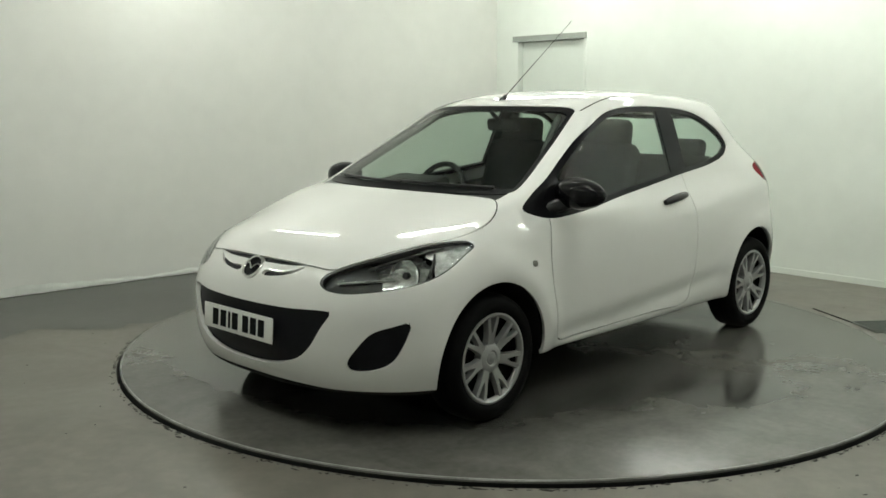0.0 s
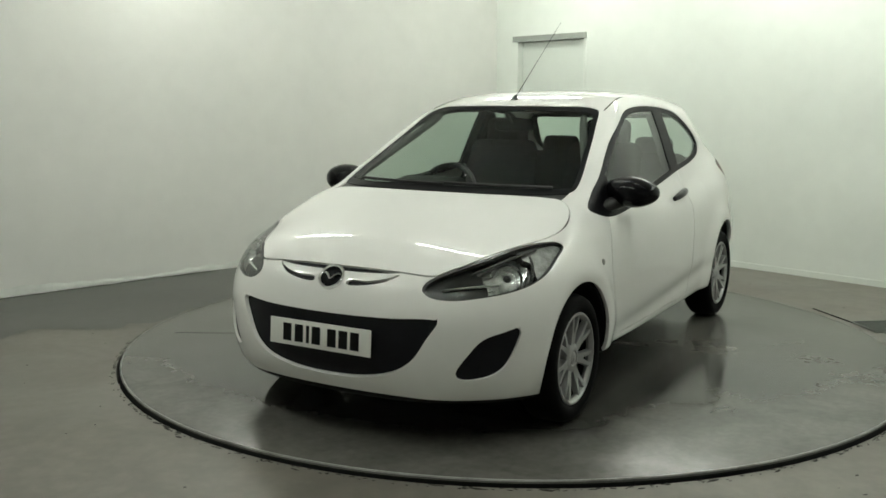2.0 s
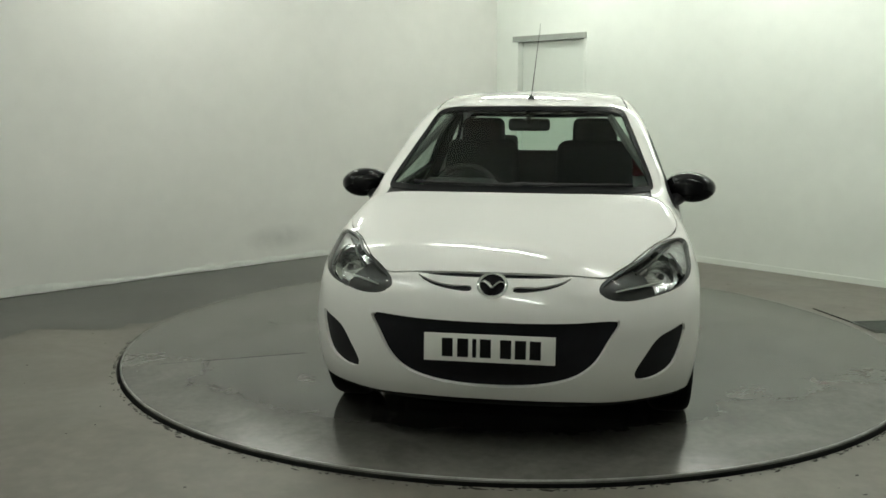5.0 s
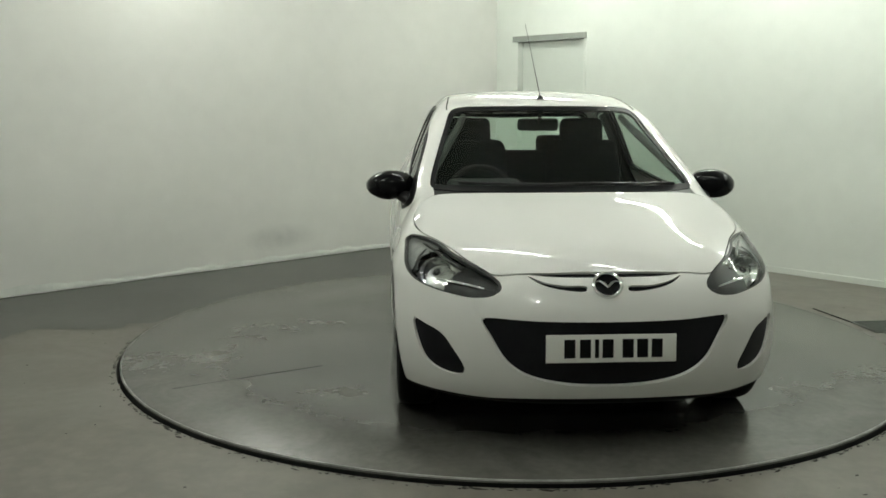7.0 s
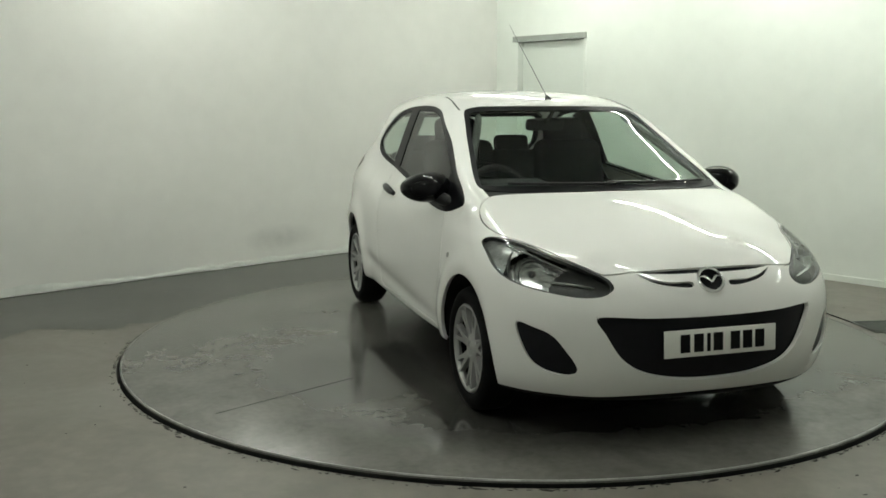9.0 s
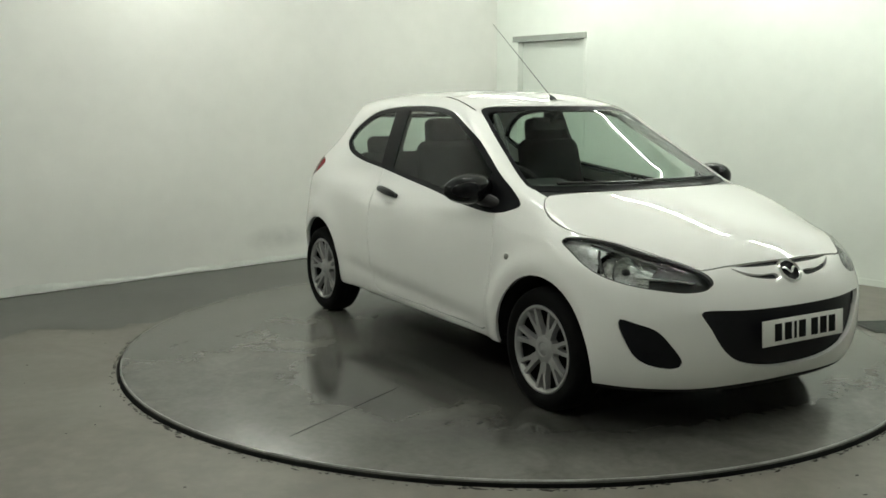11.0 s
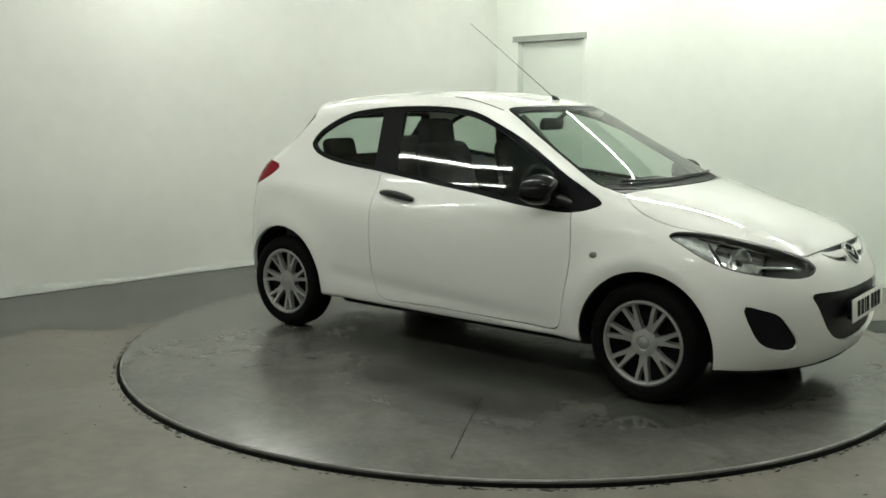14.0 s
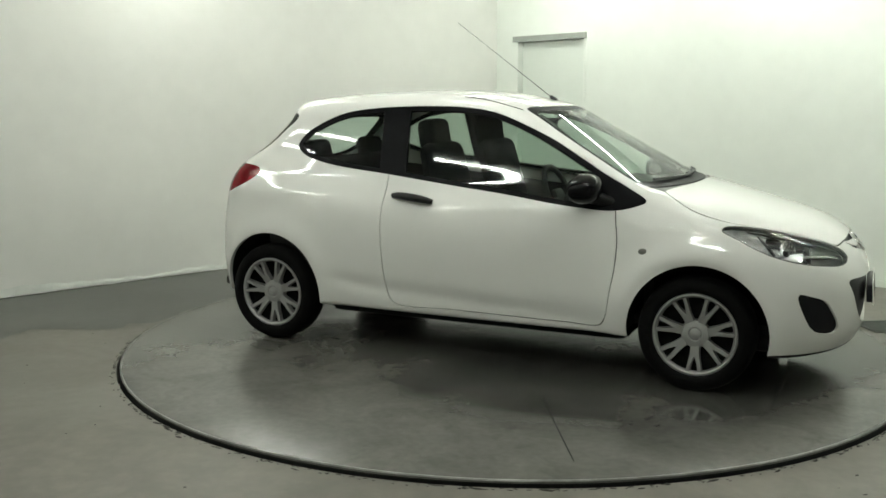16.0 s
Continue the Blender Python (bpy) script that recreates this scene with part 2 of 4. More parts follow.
def build_room():
    tagged(room_box("wall_left", -THICK, ROOM_A, -THICK, 0, FLOOR_Z, CEILING_Z, M_WALL_SCUFFED), "plain white painted studio wall with faint scuffs", "wall", kind="structure")
    # the right wall with its door opening, in one mesh
    bm = bmesh.new()
    for b0, b1, z0, z1 in ((0, DOOR_B0, FLOOR_Z, CEILING_Z), (DOOR_B1, ROOM_B, FLOOR_Z, CEILING_Z), (DOOR_B0, DOOR_B1, DOOR_TOP + .06, CEILING_Z)):
        vs = [bm.verts.new(room_point(a, b, z)) for z in (z0, z1) for a, b in ((-THICK, b0), (0, b0), (0, b1), (-THICK, b1))]
        for f in ((0, 1, 2, 3), (4, 5, 6, 7), (0, 1, 5, 4), (1, 2, 6, 5), (2, 3, 7, 6), (3, 0, 4, 7)):
            bm.faces.new([vs[i] for i in f])
    tagged(part("wall_right", bm, M_WALL, smooth=False), "bright white painted studio wall with a door opening", "wall", kind="structure")
    tagged(room_box("wall_back", ROOM_A, ROOM_A + THICK, -THICK, ROOM_B, FLOOR_Z, CEILING_Z, M_WALL), "white painted wall behind the turntable studio", "wall", kind="structure")
    tagged(room_box("wall_side", -THICK, ROOM_A + THICK, ROOM_B, ROOM_B + THICK, FLOOR_Z, CEILING_Z, M_WALL), "white painted side wall of the studio", "wall", kind="structure")
    tagged(room_box("ceiling", -THICK, ROOM_A + THICK, -THICK, ROOM_B + THICK, CEILING_Z, CEILING_Z + .1, M_CEIL), "plain white studio ceiling", "ceiling", kind="structure")
    # door in the right wall, set back in its frame
    door = tagged(empty("door_1"), "closed pale grey flush door in a grey frame", "door", kind="structure")
    room_box("door_leaf", -.115, -.075, DOOR_B0 + .045, DOOR_B1 - .035, FLOOR_Z + .005, DOOR_TOP - .005, M_DOOR, door, "pale flush door leaf")
    room_box("head_frame", -.13, .012, DOOR_B0 - .03, DOOR_B1, DOOR_TOP, DOOR_TOP + .058, M_FRAME, door, "grey head of the door frame")
    room_box("jamb", -.13, .004, DOOR_B0 + .002, DOOR_B0 + .04, FLOOR_Z, DOOR_TOP - .002, M_WALL, door)
    room_box("jamb", -.13, .004, DOOR_B1 - .03, DOOR_B1 - .002, FLOOR_Z, DOOR_TOP - .002, M_WALL, door)
    # floor: one sheet with a round pit under the disc, and a darker worn strip along the left wall
    bm = bmesh.new()
    n = 96
    pit = DISC_R + .02
    ring = [bm.verts.new((HUB[0] + pit * math.cos(2 * math.pi * i / n), HUB[1] + pit * math.sin(2 * math.pi * i / n), FLOOR_Z)) for i in range(n)]
    low = [bm.verts.new((v.co.x, v.co.y, FLOOR_Z - .12)) for v in ring]
    far = []
    for v in ring:
        d = Vector((v.co.x - HUB[0], v.co.y - HUB[1])).normalized()
        best = 1e9
        rel = Vector(HUB) - CORNER
        for axis, lo, hi in ((ALONG_LEFT, -THICK, ROOM_A + THICK), (ALONG_RIGHT, -THICK, ROOM_B + THICK)):
            s = d.dot(axis)
            if abs(s) > 1e-6:
                best = min(best, ((hi if s > 0 else lo) - rel.dot(axis)) / s)
        far.append(bm.verts.new((HUB[0] + d.x * best, HUB[1] + d.y * best, FLOOR_Z)))
    for i in range(n):
        j = (i + 1) % n
        bm.faces.new((ring[i], ring[j], far[j], far[i]))
        bm.faces.new((low[i], low[j], ring[j], ring[i]))
    bm.faces.new(low)
    tagged(part("floor", bm, M_FLOOR, smooth=False), "grey-brown painted concrete floor, worn and damp", "floor", kind="structure")
    # darker strip between the wall and the disc
    bm = bmesh.new()
    outer = [room_point(a, .004, FLOOR_Z + .002) for a in np.linspace(.02, 7.2, 160)]
    inner = []
    for i, q in enumerate(outer):
        a = .02 + 7.18 * i / 159
        wob = .03 * noise.noise((a * 2.3, 0, 0)) + .03 * noise.noise((a * 9, 3, 0)) + .016 * noise.noise((a * 25, 6, 0))
        b = float(np.interp(a, (0, 4.78, 4.9, 5.02, 5.2, 5.41, 5.5, 5.65, 7.2), (1.6, 1.5, 1.39, 1.49, 1.33, 1.13, 1.17, 1.26, 1.45))) + wob
        p2 = room_point(a, b, FLOOR_Z + .002)
        d = Vector((p2.x - HUB[0], p2.y - HUB[1]))
        lim = DISC_R + .06 + .02 * noise.noise((a * 6, 1, 5))
        while d.length < lim and b > .1:
            b -= .01
            p2 = room_point(a, b, FLOOR_Z + .002)
            d = Vector((p2.x - HUB[0], p2.y - HUB[1]))
        inner.append(p2)
    ov, iv = [bm.verts.new(q) for q in outer], [bm.verts.new(q) for q in inner]
    for i in range(len(ov) - 1):
        bm.faces.new((ov[i], ov[i + 1], iv[i + 1], iv[i]))
    tagged(part("floor_strip", bm, M_FLOOR_DARK, smooth=False), "darker worn strip of floor along the wall", "floor", kind="structure")
    tagged(room_box("baseboard_1", .003, .016, .02, ROOM_B, FLOOR_Z, FLOOR_Z + .05, M_WALL), "low white skirting along the bright wall", "skirting", kind="structure")
    # uneven thick whitewash along the foot of the left wall
    bm = bmesh.new()
    rows = [[], [], []]
    for a in np.linspace(.02, 8.5, 240):
        h = .05 + .04 * noise.noise((a * 1.1, 4, 0)) + .03 * noise.noise((a * 6, 2, 0))
        foot = .012 * noise.noise((a * 3.1, 8, 0)) + .008
        for row, (b, z) in zip(rows, ((.007, max(foot, 0)), (.006, h * .6), (.001, h))):
            row.append(bm.verts.new(room_point(a, b, FLOOR_Z + z)))
    for lo, hi in zip(rows, rows[1:]):
        for i in range(len(lo) - 1):
            bm.faces.new((lo[i], lo[i + 1], hi[i + 1], hi[i]))
    tagged(part("baseboard_2", bm, M_WASH, smooth=False), "uneven thick whitewash at the foot of the wall", "skirting", kind="structure")
    # ceiling battens in rows
    base = None
    # first row: all but the second batten are added, unseen, to brighten the walls
    rows = ((1.0, (1.3, 3.4, 5.4, 7.2)), (3.85, (.8, 3.4, 5.6)), (6.54, (1.38, 3.6, 5.8)))
    for a, places in rows:
        for b in places:
            if base is None:
                base = tagged(empty("batten_light"), "lit single-tube fluorescent batten under the ceiling", "ceiling light", "ceiling battens")
                bm = bmesh.new()
                box(bm, (1.58, .13, .05), (0, 0, -.025), bevel=.008)
                part("housing", bm, M_BATTEN, base)
                bm = bmesh.new()
                lathe(bm, ((.0, -.76), (.018, -.758), (.019, -.74), (.019, .74), (.018, .758), (.0, .76)), 12, "x", (0, 0, -.072))
                part("tube", bm, M_TUBE, base, "glowing white tube")
                for x in (-.77, .77):
                    bm = bmesh.new()
                    box(bm, (.03, .05, .06), (x, 0, -.072), bevel=.006)
                    part("tube_holder", bm, M_BATTEN, base)
                first = room_point(a, b, CEILING_Z - .002)
                turn = math.degrees(math.atan2(ALONG_RIGHT.y, ALONG_RIGHT.x))
                base.matrix_basis = pose(*first, 0, 0, turn)
            else:
                copy_thing(base, pose(*room_point(a, b, CEILING_Z - .002), 0, 0, turn))


def build_disc():
    disc = tagged(empty("turntable"), "large round grey vehicle turntable, wet and glossy", "turntable")
    bm = bmesh.new()
    lathe(bm, ((0.0, 0.0), (.7, 0.0), (1.5, 0.0), (DISC_R - .012, 0.0), (DISC_R - .003, -.003), (DISC_R, -.012)), 160, "z")
    part("deck", bm, M_DISC, disc, "wet grey deck plate")
    bm = bmesh.new()
    lathe(bm, ((DISC_R - .001, -.010), (DISC_R + .002, -.016), (DISC_R + .002, -.10), (DISC_R - .05, -.10)), 160, "z")
    part("edge", bm, M_RIM, disc, "black edge of the disc")
    bm = bmesh.new()
    lathe(bm, ((DISC_R - .010, .0002), (DISC_R - .008, .0014), (DISC_R - .003, .0012), (DISC_R + .001, -.004)), 160, "z")
    part("edge_trim", bm, M_EDGE, disc, "worn bare steel edge trim")
    bm = bmesh.new()
    box(bm, (.81, .005, .0012), (.789, -1.44, .0002), (0, 0, -62.4))
    part("joint", bm, M_RIM, disc, "worn joint in the deck", smooth=False)
    disc.matrix_basis = pose(HUB[0], HUB[1], 0)
    return disc


def build_grate():
    g = tagged(empty("floor_drain"), "dark steel slotted drain grate set in the floor", "drain")
    bm = bmesh.new()
    # flat black plate, coloured for the dark depth below the bars
    box(bm, (.80, .27, .002), (0, 0, -.001))
    part("pit", bm, M_RIM, g, "black plate under the bars, for the dark of a pit", smooth=False)
    bm = bmesh.new()
    for y in (-.14, .14):
        box(bm, (.84, .016, .007), (0, y, .001), bevel=.001)
    for x in (-.41, .41):
        box(bm, (.016, .26, .007), (x, 0, .001), bevel=.001)
    part("frame", bm, M_STEEL, g)
    bm = bmesh.new()
    box(bm, (.012, .52, .005), (-.425, .30, .0), (0, 0, 4), bevel=.001)
    part("edge_strip", bm, M_RIM, g, "dark edge strip in the floor")
    for i in range(9):
        bm = bmesh.new()
        box(bm, (.80, .010, .005), (0, -.104 + .026 * i, .002), bevel=.001)
        part("bar", bm, M_STEEL, g)
    g.matrix_basis = pose(3.12, 5.98, FLOOR_Z + .003, 0, 0, 8)
    return g


def build_crumbs():
    """Dark crumbs and flakes on the floor round the pit, crowded to draw its shadowy gap, with stray dirt."""
    bm = bmesh.new()
    rnd = random.Random(5)
    for _ in range(900):
        a = rnd.uniform(0, 2 * math.pi)
        r = DISC_R + .024 + abs(rnd.gauss(0, .012)) + (rnd.random() < .06) * rnd.uniform(0, .5)
        s = rnd.uniform(.002, .007) * (1.8 if rnd.random() < .1 else 1)
        x, y = HUB[0] + r * math.cos(a), HUB[1] + r * math.sin(a)
        n = 6
        top = bm.verts.new((x, y, FLOOR_Z + s * .35))
        t = rnd.uniform(0, 6)
        stretch = rnd.uniform(1, 3)
        ring = []
        for i in range(n):
            q = 2 * math.pi * i / n
            u, w = s * rnd.uniform(.6, 1.3) * math.cos(q) * stretch, s * rnd.uniform(.6, 1.3) * math.sin(q)
            h = a + 1.57 + .3 * math.sin(t)
            ring.append(bm.verts.new((x + u * math.cos(h) - w * math.sin(h), y + u * math.sin(h) + w * math.cos(h), FLOOR_Z + .0005)))
        for i in range(n):
            bm.faces.new((ring[i], ring[(i + 1) % n], top))
    tagged(part("dirt", bm, M_CRUMB, smooth=False), "dark crumbs round the turntable edge, for its shadowed gap and stray dirt", "dirt", kind="stuff")


build_room()
build_crumbs()
disc = build_disc()
build_grate()

def hermite(xs, ys, soft=0.0):
    """A smooth curve through the points, with no overshoot; soft: the width over which its bends are eased."""
    xs, ys = np.array(xs, float), np.array(ys, float)
    h, n = np.diff(xs), len(xs)
    d = np.diff(ys) / h
    m = np.zeros(n)
    m[0], m[-1] = d[0], d[-1]
    for i in range(1, n - 1):
        if d[i - 1] * d[i] > 0:
            w1, w2 = 2 * h[i] + h[i - 1], h[i] + 2 * h[i - 1]
            m[i] = (w1 + w2) / (w1 / d[i - 1] + w2 / d[i])

    def f(x):
        x = np.clip(x, xs[0], xs[-1])
        i = np.clip(np.searchsorted(xs, x) - 1, 0, n - 2)
        t = (x - xs[i]) / h[i]
        return (ys[i] * (1 + 2 * t) * (1 - t) ** 2 + m[i] * h[i] * t * (1 - t) ** 2
                + ys[i + 1] * t * t * (3 - 2 * t) + m[i + 1] * h[i] * t * t * (t - 1))
    if not soft:
        return f
    step = soft / 6
    table = np.arange(xs[0], xs[-1] + step, step)
    pad = np.arange(1, 19)
    weights = np.exp(-.5 * (np.arange(-18, 19) / 6) ** 2)
    v = f(table)
    v = np.concatenate([v[0] - pad[::-1] * (v[1] - v[0]), v, v[-1] + pad * (v[-1] - v[-2])])
    v = np.convolve(v, weights / weights.sum(), "valid")
    return lambda x: np.interp(x, table, v)


def smax(a, b, k):
    h = np.maximum(k - np.abs(a - b), 0) / k
    return np.maximum(a, b) + h * h * k * 0.25


# the car's form, in its own space: x forward, y to its left, z up from the ground
TOP = hermite([-2.1, -1.75, -1.56, -1.24, -.82, -.42, -.05, .2, .32, .5, .7, .9, 1.04, 1.12, 1.3, 1.6, 1.8, 1.9, 2.1],
              [1.22, 1.31, 1.365, 1.436, 1.472, 1.485, 1.473, 1.434, 1.400, 1.306, 1.197, 1.084, 1.004, .984, .945, .865, .80, .762, .66], .035)
CROWN = hermite([-1.6, -.5, .2, 1.05, 1.5, 1.9], [.065, .045, .06, .02, .07, .07], .12)
BOW = hermite([-.3, .2, .9, 1.1, 1.4], [0, .16, .20, .04, 0], .10)
SIDE = hermite([.1, .2, .3, .45, .62, .72, .86, .94, 1.0, 1.08, 1.155, 1.27, 1.38, 1.5],
               [.77, .80, .828, .842, .842, .838, .812, .767, .7425, .7125, .684, .639, .589, .52], .025)
PLAN = hermite([-1.9, -1.6, -1.25, -.8, -.3, .4, .82, 1.2, 1.5, 1.7, 2.0],
               [.882, .927, .972, .99, 1, 1, .985, .98, .97, .955, .90], .08)
NOSE = hermite([.15, .22, .28, .4, .5, .56, .66, .72, .78, .86, 1.0], [1.91, 1.96, 1.99, 2.01, 2.01, 2.0, 1.955, 1.91, 1.85, 1.74, 1.5], .025)
TAILZ, TAILX = [.15, .3, .5, .68, .8, .9, 1.0, 1.2, 1.35, 1.5], [1.79, 1.85, 1.875, 1.865, 1.845, 1.825, 1.765, 1.485, 1.355, 1.33]
TAIL = hermite(TAILZ, TAILX, .03)
TBOW, TPOW = .214, 2.275
BELLY = hermite([-1.9, -1.0, .9, 1.55, 2.0], [.26, .245, .24, .198, .190], .05)
EDGE = hermite([-1.7, -.5, .1, .4, 1.05, 1.3, 1.8], [.10, .075, .06, .05, .045, .08, .09], .1)
SHOULDER = hermite([-1.9, -1.35, -.9, -.5], [1, 1, .12, 0], .08)
FLANK = hermite([-.95, -.7, .6, .9], [0, 1, 1, 0], .08)
RISE = hermite([.76, .79, .89, .92], [0, .04, .96, 1])
REAR_RISE = hermite([.84, .88, 1.0, 1.04], [0, .04, .96, 1])
REARWARD = hermite([-.85, -.4], [1, 0], .05)
GLASS_IN = hermite([-.6, 0, .45, .8, 1.0], [1, .5, -.6, -.6, .8], .12)
WHEEL_X, WHEEL_Z = 1.245, .287


def body(p):
    """Below zero inside the car's skin."""
    x, y, z = p[..., 0], np.abs(p[..., 1]), p[..., 2]
    xb = x + BOW(x) * y * y
    slope = (TOP(xb + .02) - TOP(xb - .02)) / .04
    top = (z - TOP(xb) + CROWN(x) * (y / .6) ** 2.4) / np.sqrt(1 + slope * slope)
    side = y - SIDE(z) * PLAN(x)
    for wx, amount in ((WHEEL_X, .030), (-WHEEL_X, .022)):
        r = np.hypot(x - wx, z - .30)
        side = side - amount * np.exp(-((r - .37) / .085) ** 2)
    # a hollow above the sill, under a soft crease
    side = side + .013 * np.exp(-((z - .350 + .06 * x) / .048) ** 2) * FLANK(x)
    front = x - NOSE(z) + .29 * (y / .766) ** 2.9
    rear = -x - TAIL(z) + TBOW * (y / .7) ** TPOW
    back = REARWARD(x)
    side = side + .02 * GLASS_IN(x) * (RISE(z) * (1 - back) + REAR_RISE(z) * back)
    side = side - .034 * np.exp(-((z - .98) / .11) ** 2) * SHOULDER(x)
    d = smax(side, top, EDGE(x))
    d = smax(d, front * .85, .07)
    d = smax(d, rear * .9, .09)
    return smax(d, BELLY(x) - z, .03)


def gradient(p, e=1e-3):
    g = np.stack([body(p + np.eye(3)[i] * e) - body(p - np.eye(3)[i] * e) for i in range(3)], -1) / (2 * e)
    return g


def settle(p, rounds=4):
    """Moves points onto the skin."""
    for _ in range(rounds):
        g = gradient(p)
        p = p - g * (body(p) / np.maximum((g * g).sum(-1), .05))[:, None]
    return p


def skin(step=.02):
    """The car's outer skin as triangles, from its form by surface nets."""
    xs, ys, zs = np.arange(-2.06, 2.12, step), np.arange(-.95, .951, step), np.arange(.13, 1.56, step)
    grid = np.stack(np.meshgrid(xs, ys, zs, indexing="ij"), -1)
    v = body(grid)
    inside = v < 0
    nx, ny, nz = v.shape
    corners = [inside[i:nx - 1 + i, j:ny - 1 + j, k:nz - 1 + k] for i in (0, 1) for j in (0, 1) for k in (0, 1)]
    count = sum(c.astype(int) for c in corners)
    cell = (count > 0) & (count < 8)
    index = -np.ones(cell.shape, int)
    index[cell] = np.arange(cell.sum())
    verts = grid[:-1, :-1, :-1][cell] + step / 2
    quads = []
    for axis in range(3):
        a = [slice(1, -1)] * 3
        a[axis] = slice(0, -1)
        b = list(a)
        b[axis] = slice(1, None)
        s0, s1 = inside[tuple(a)], inside[tuple(b)]
        i, j, k = np.nonzero(s0 != s1)
        flip = s0[i, j, k]
        o = [1, 1, 1]
        o[axis] = 0
        base = np.stack([i + o[0], j + o[1], k + o[2]], -1)
        u, w = [(1, 2), (2, 0), (0, 1)][axis]
        du, dw = np.eye(3, dtype=int)[u], np.eye(3, dtype=int)[w]
        ring = [base - du - dw, base - dw, base, base - du]
        q = np.stack([index[tuple(r.T)] for r in ring], -1)
        q[~flip] = q[~flip][:, ::-1]
        quads.append(q)
    q = np.concatenate(quads)
    verts = settle(verts, 6)
    tris = np.concatenate([q[:, [0, 1, 2]], q[:, [0, 2, 3]]])
    return verts, tris


def cut(verts, tris, phi):
    """Splits the triangles along the line where phi changes its sign."""
    f = phi(verts)
    f = np.where(np.abs(f) < 2e-4, 2e-4, f)
    s = f > 0
    n = s[tris].sum(1)
    whole = tris[(n == 0) | (n == 3)]
    mixed = tris[(n == 1) | (n == 2)]
    if not len(mixed):
        return verts, tris
    sm = s[mixed]
    lone = np.where((sm.sum(1) == 1)[:, None], sm, ~sm).argmax(1)
    r = np.arange(len(mixed))
    a, b, c = mixed[r, lone], mixed[r, (lone + 1) % 3], mixed[r, (lone + 2) % 3]
    edges = np.concatenate([np.sort(np.stack([a, b], 1), 1), np.sort(np.stack([a, c], 1), 1)])
    uniq, inv = np.unique(edges, axis=0, return_inverse=True)
    inv = inv.reshape(-1)
    t = f[uniq[:, 0]] / (f[uniq[:, 0]] - f[uniq[:, 1]])
    fresh = verts[uniq[:, 0]] * (1 - t)[:, None] + verts[uniq[:, 1]] * t[:, None]
    ids = len(verts) + inv
    ab, ac = ids[:len(a)], ids[len(a):]
    verts = np.concatenate([verts, fresh])
    tris = np.concatenate([whole, np.stack([a, ab, ac], 1), np.stack([ab, b, c], 1), np.stack([ab, c, ac], 1)])
    return verts, tris


def rounded(points, steps=6):
    """A closed smooth curve through the points."""
    p = np.array(points, float)
    n = len(p)
    out = []
    for i in range(n):
        p0, p1, p2, p3 = p[i - 1], p[i], p[(i + 1) % n], p[(i + 2) % n]
        d0, d1, d2 = (max(np.linalg.norm(q), 1e-6) ** .5 for q in (p1 - p0, p2 - p1, p3 - p2))
        m1 = ((p1 - p0) / d0 - (p2 - p0) / (d0 + d1) + (p2 - p1) / d1) * d1
        m2 = ((p2 - p1) / d1 - (p3 - p1) / (d1 + d2) + (p3 - p2) / d2) * d1
        for k in range(steps):
            t = k / steps
            out.append((2 * t ** 3 - 3 * t * t + 1) * p1 + (t ** 3 - 2 * t * t + t) * m1 + (3 * t * t - 2 * t ** 3) * p2 + (t ** 3 - t * t) * m2)
    return np.array(out)


def outline(points, axes, guard, mirror=True, smooth=True):
    """The signed distance, below zero inside, to a closed outline seen along one axis; guard says on which points it counts."""
    poly = rounded(points) if smooth else np.array(points, float)
    a, b = poly, np.roll(poly, -1, 0)

    def phi(v):
        w = np.abs(v) * np.array([0, 1, 0]) + v * np.array([1, 0, 1]) if mirror else v
        q = w[:, list(axes)]
        out = np.full(len(v), .5)
        lo, hi = poly.min(0) - .08, poly.max(0) + .08
        near = np.nonzero(guard(w) & (q >= lo).all(1) & (q <= hi).all(1))[0]
        if len(near):
            p = q[near][:, None]
            e = (b - a)[None]
            t = np.clip(((p - a) * e).sum(-1) / np.maximum((e * e).sum(-1), 1e-12), 0, 1)
            d = np.sqrt((((p - a) - t[..., None] * e) ** 2).sum(-1)).min(1)
            ya, yb, py = a[None, :, 1], b[None, :, 1], p[..., 1]
            hit = ((ya > py) != (yb > py)) & (p[..., 0] < (b - a)[None, :, 0] * (py - ya) / np.where(yb == ya, 1e-9, yb - ya) + a[None, :, 0])
            out[near] = np.where(hit.sum(1) % 2 == 1, -d, d)
        return out
    return phi


# outlines of windows, doors, lamps and openings on the skin
SIDE_WINDOWS = [(.975, .923), (.93, .898), (.82, .874), (.566, .889), (.25, .928), (-.08, .962), (-.48, 1.008), (-.83, 1.045), (-1.0, 1.078),
                (-1.08, 1.108), (-1.135, 1.156), (-1.10, 1.22), (-1.0, 1.287), (-.86, 1.345), (-.7, 1.372), (-.4, 1.389), (-.1, 1.385), (.1, 1.358),
                (.3, 1.288), (.45, 1.222), (.6, 1.14), (.75, 1.053), (.88, .985)]
WINDSCREEN = [(0, 1.392), (.3, 1.39), (.46, 1.383), (.515, 1.362), (.555, 1.28), (.61, 1.15), (.655, 1.03), (.655, .995), (.6, .987), (.3, .986), (0, .986)]
BONNET = [(1.125, 0), (1.112, .25), (1.08, .43), (1.045, .58), (1.04, .635), (1.11, .712), (1.19, .745), (1.27, .75), (1.34, .738), (1.40, .715),
          (1.5, .655), (1.62, .60), (1.73, .545), (1.80, .49), (1.842, .45), (1.874, .31), (1.889, .15), (1.892, 0)]
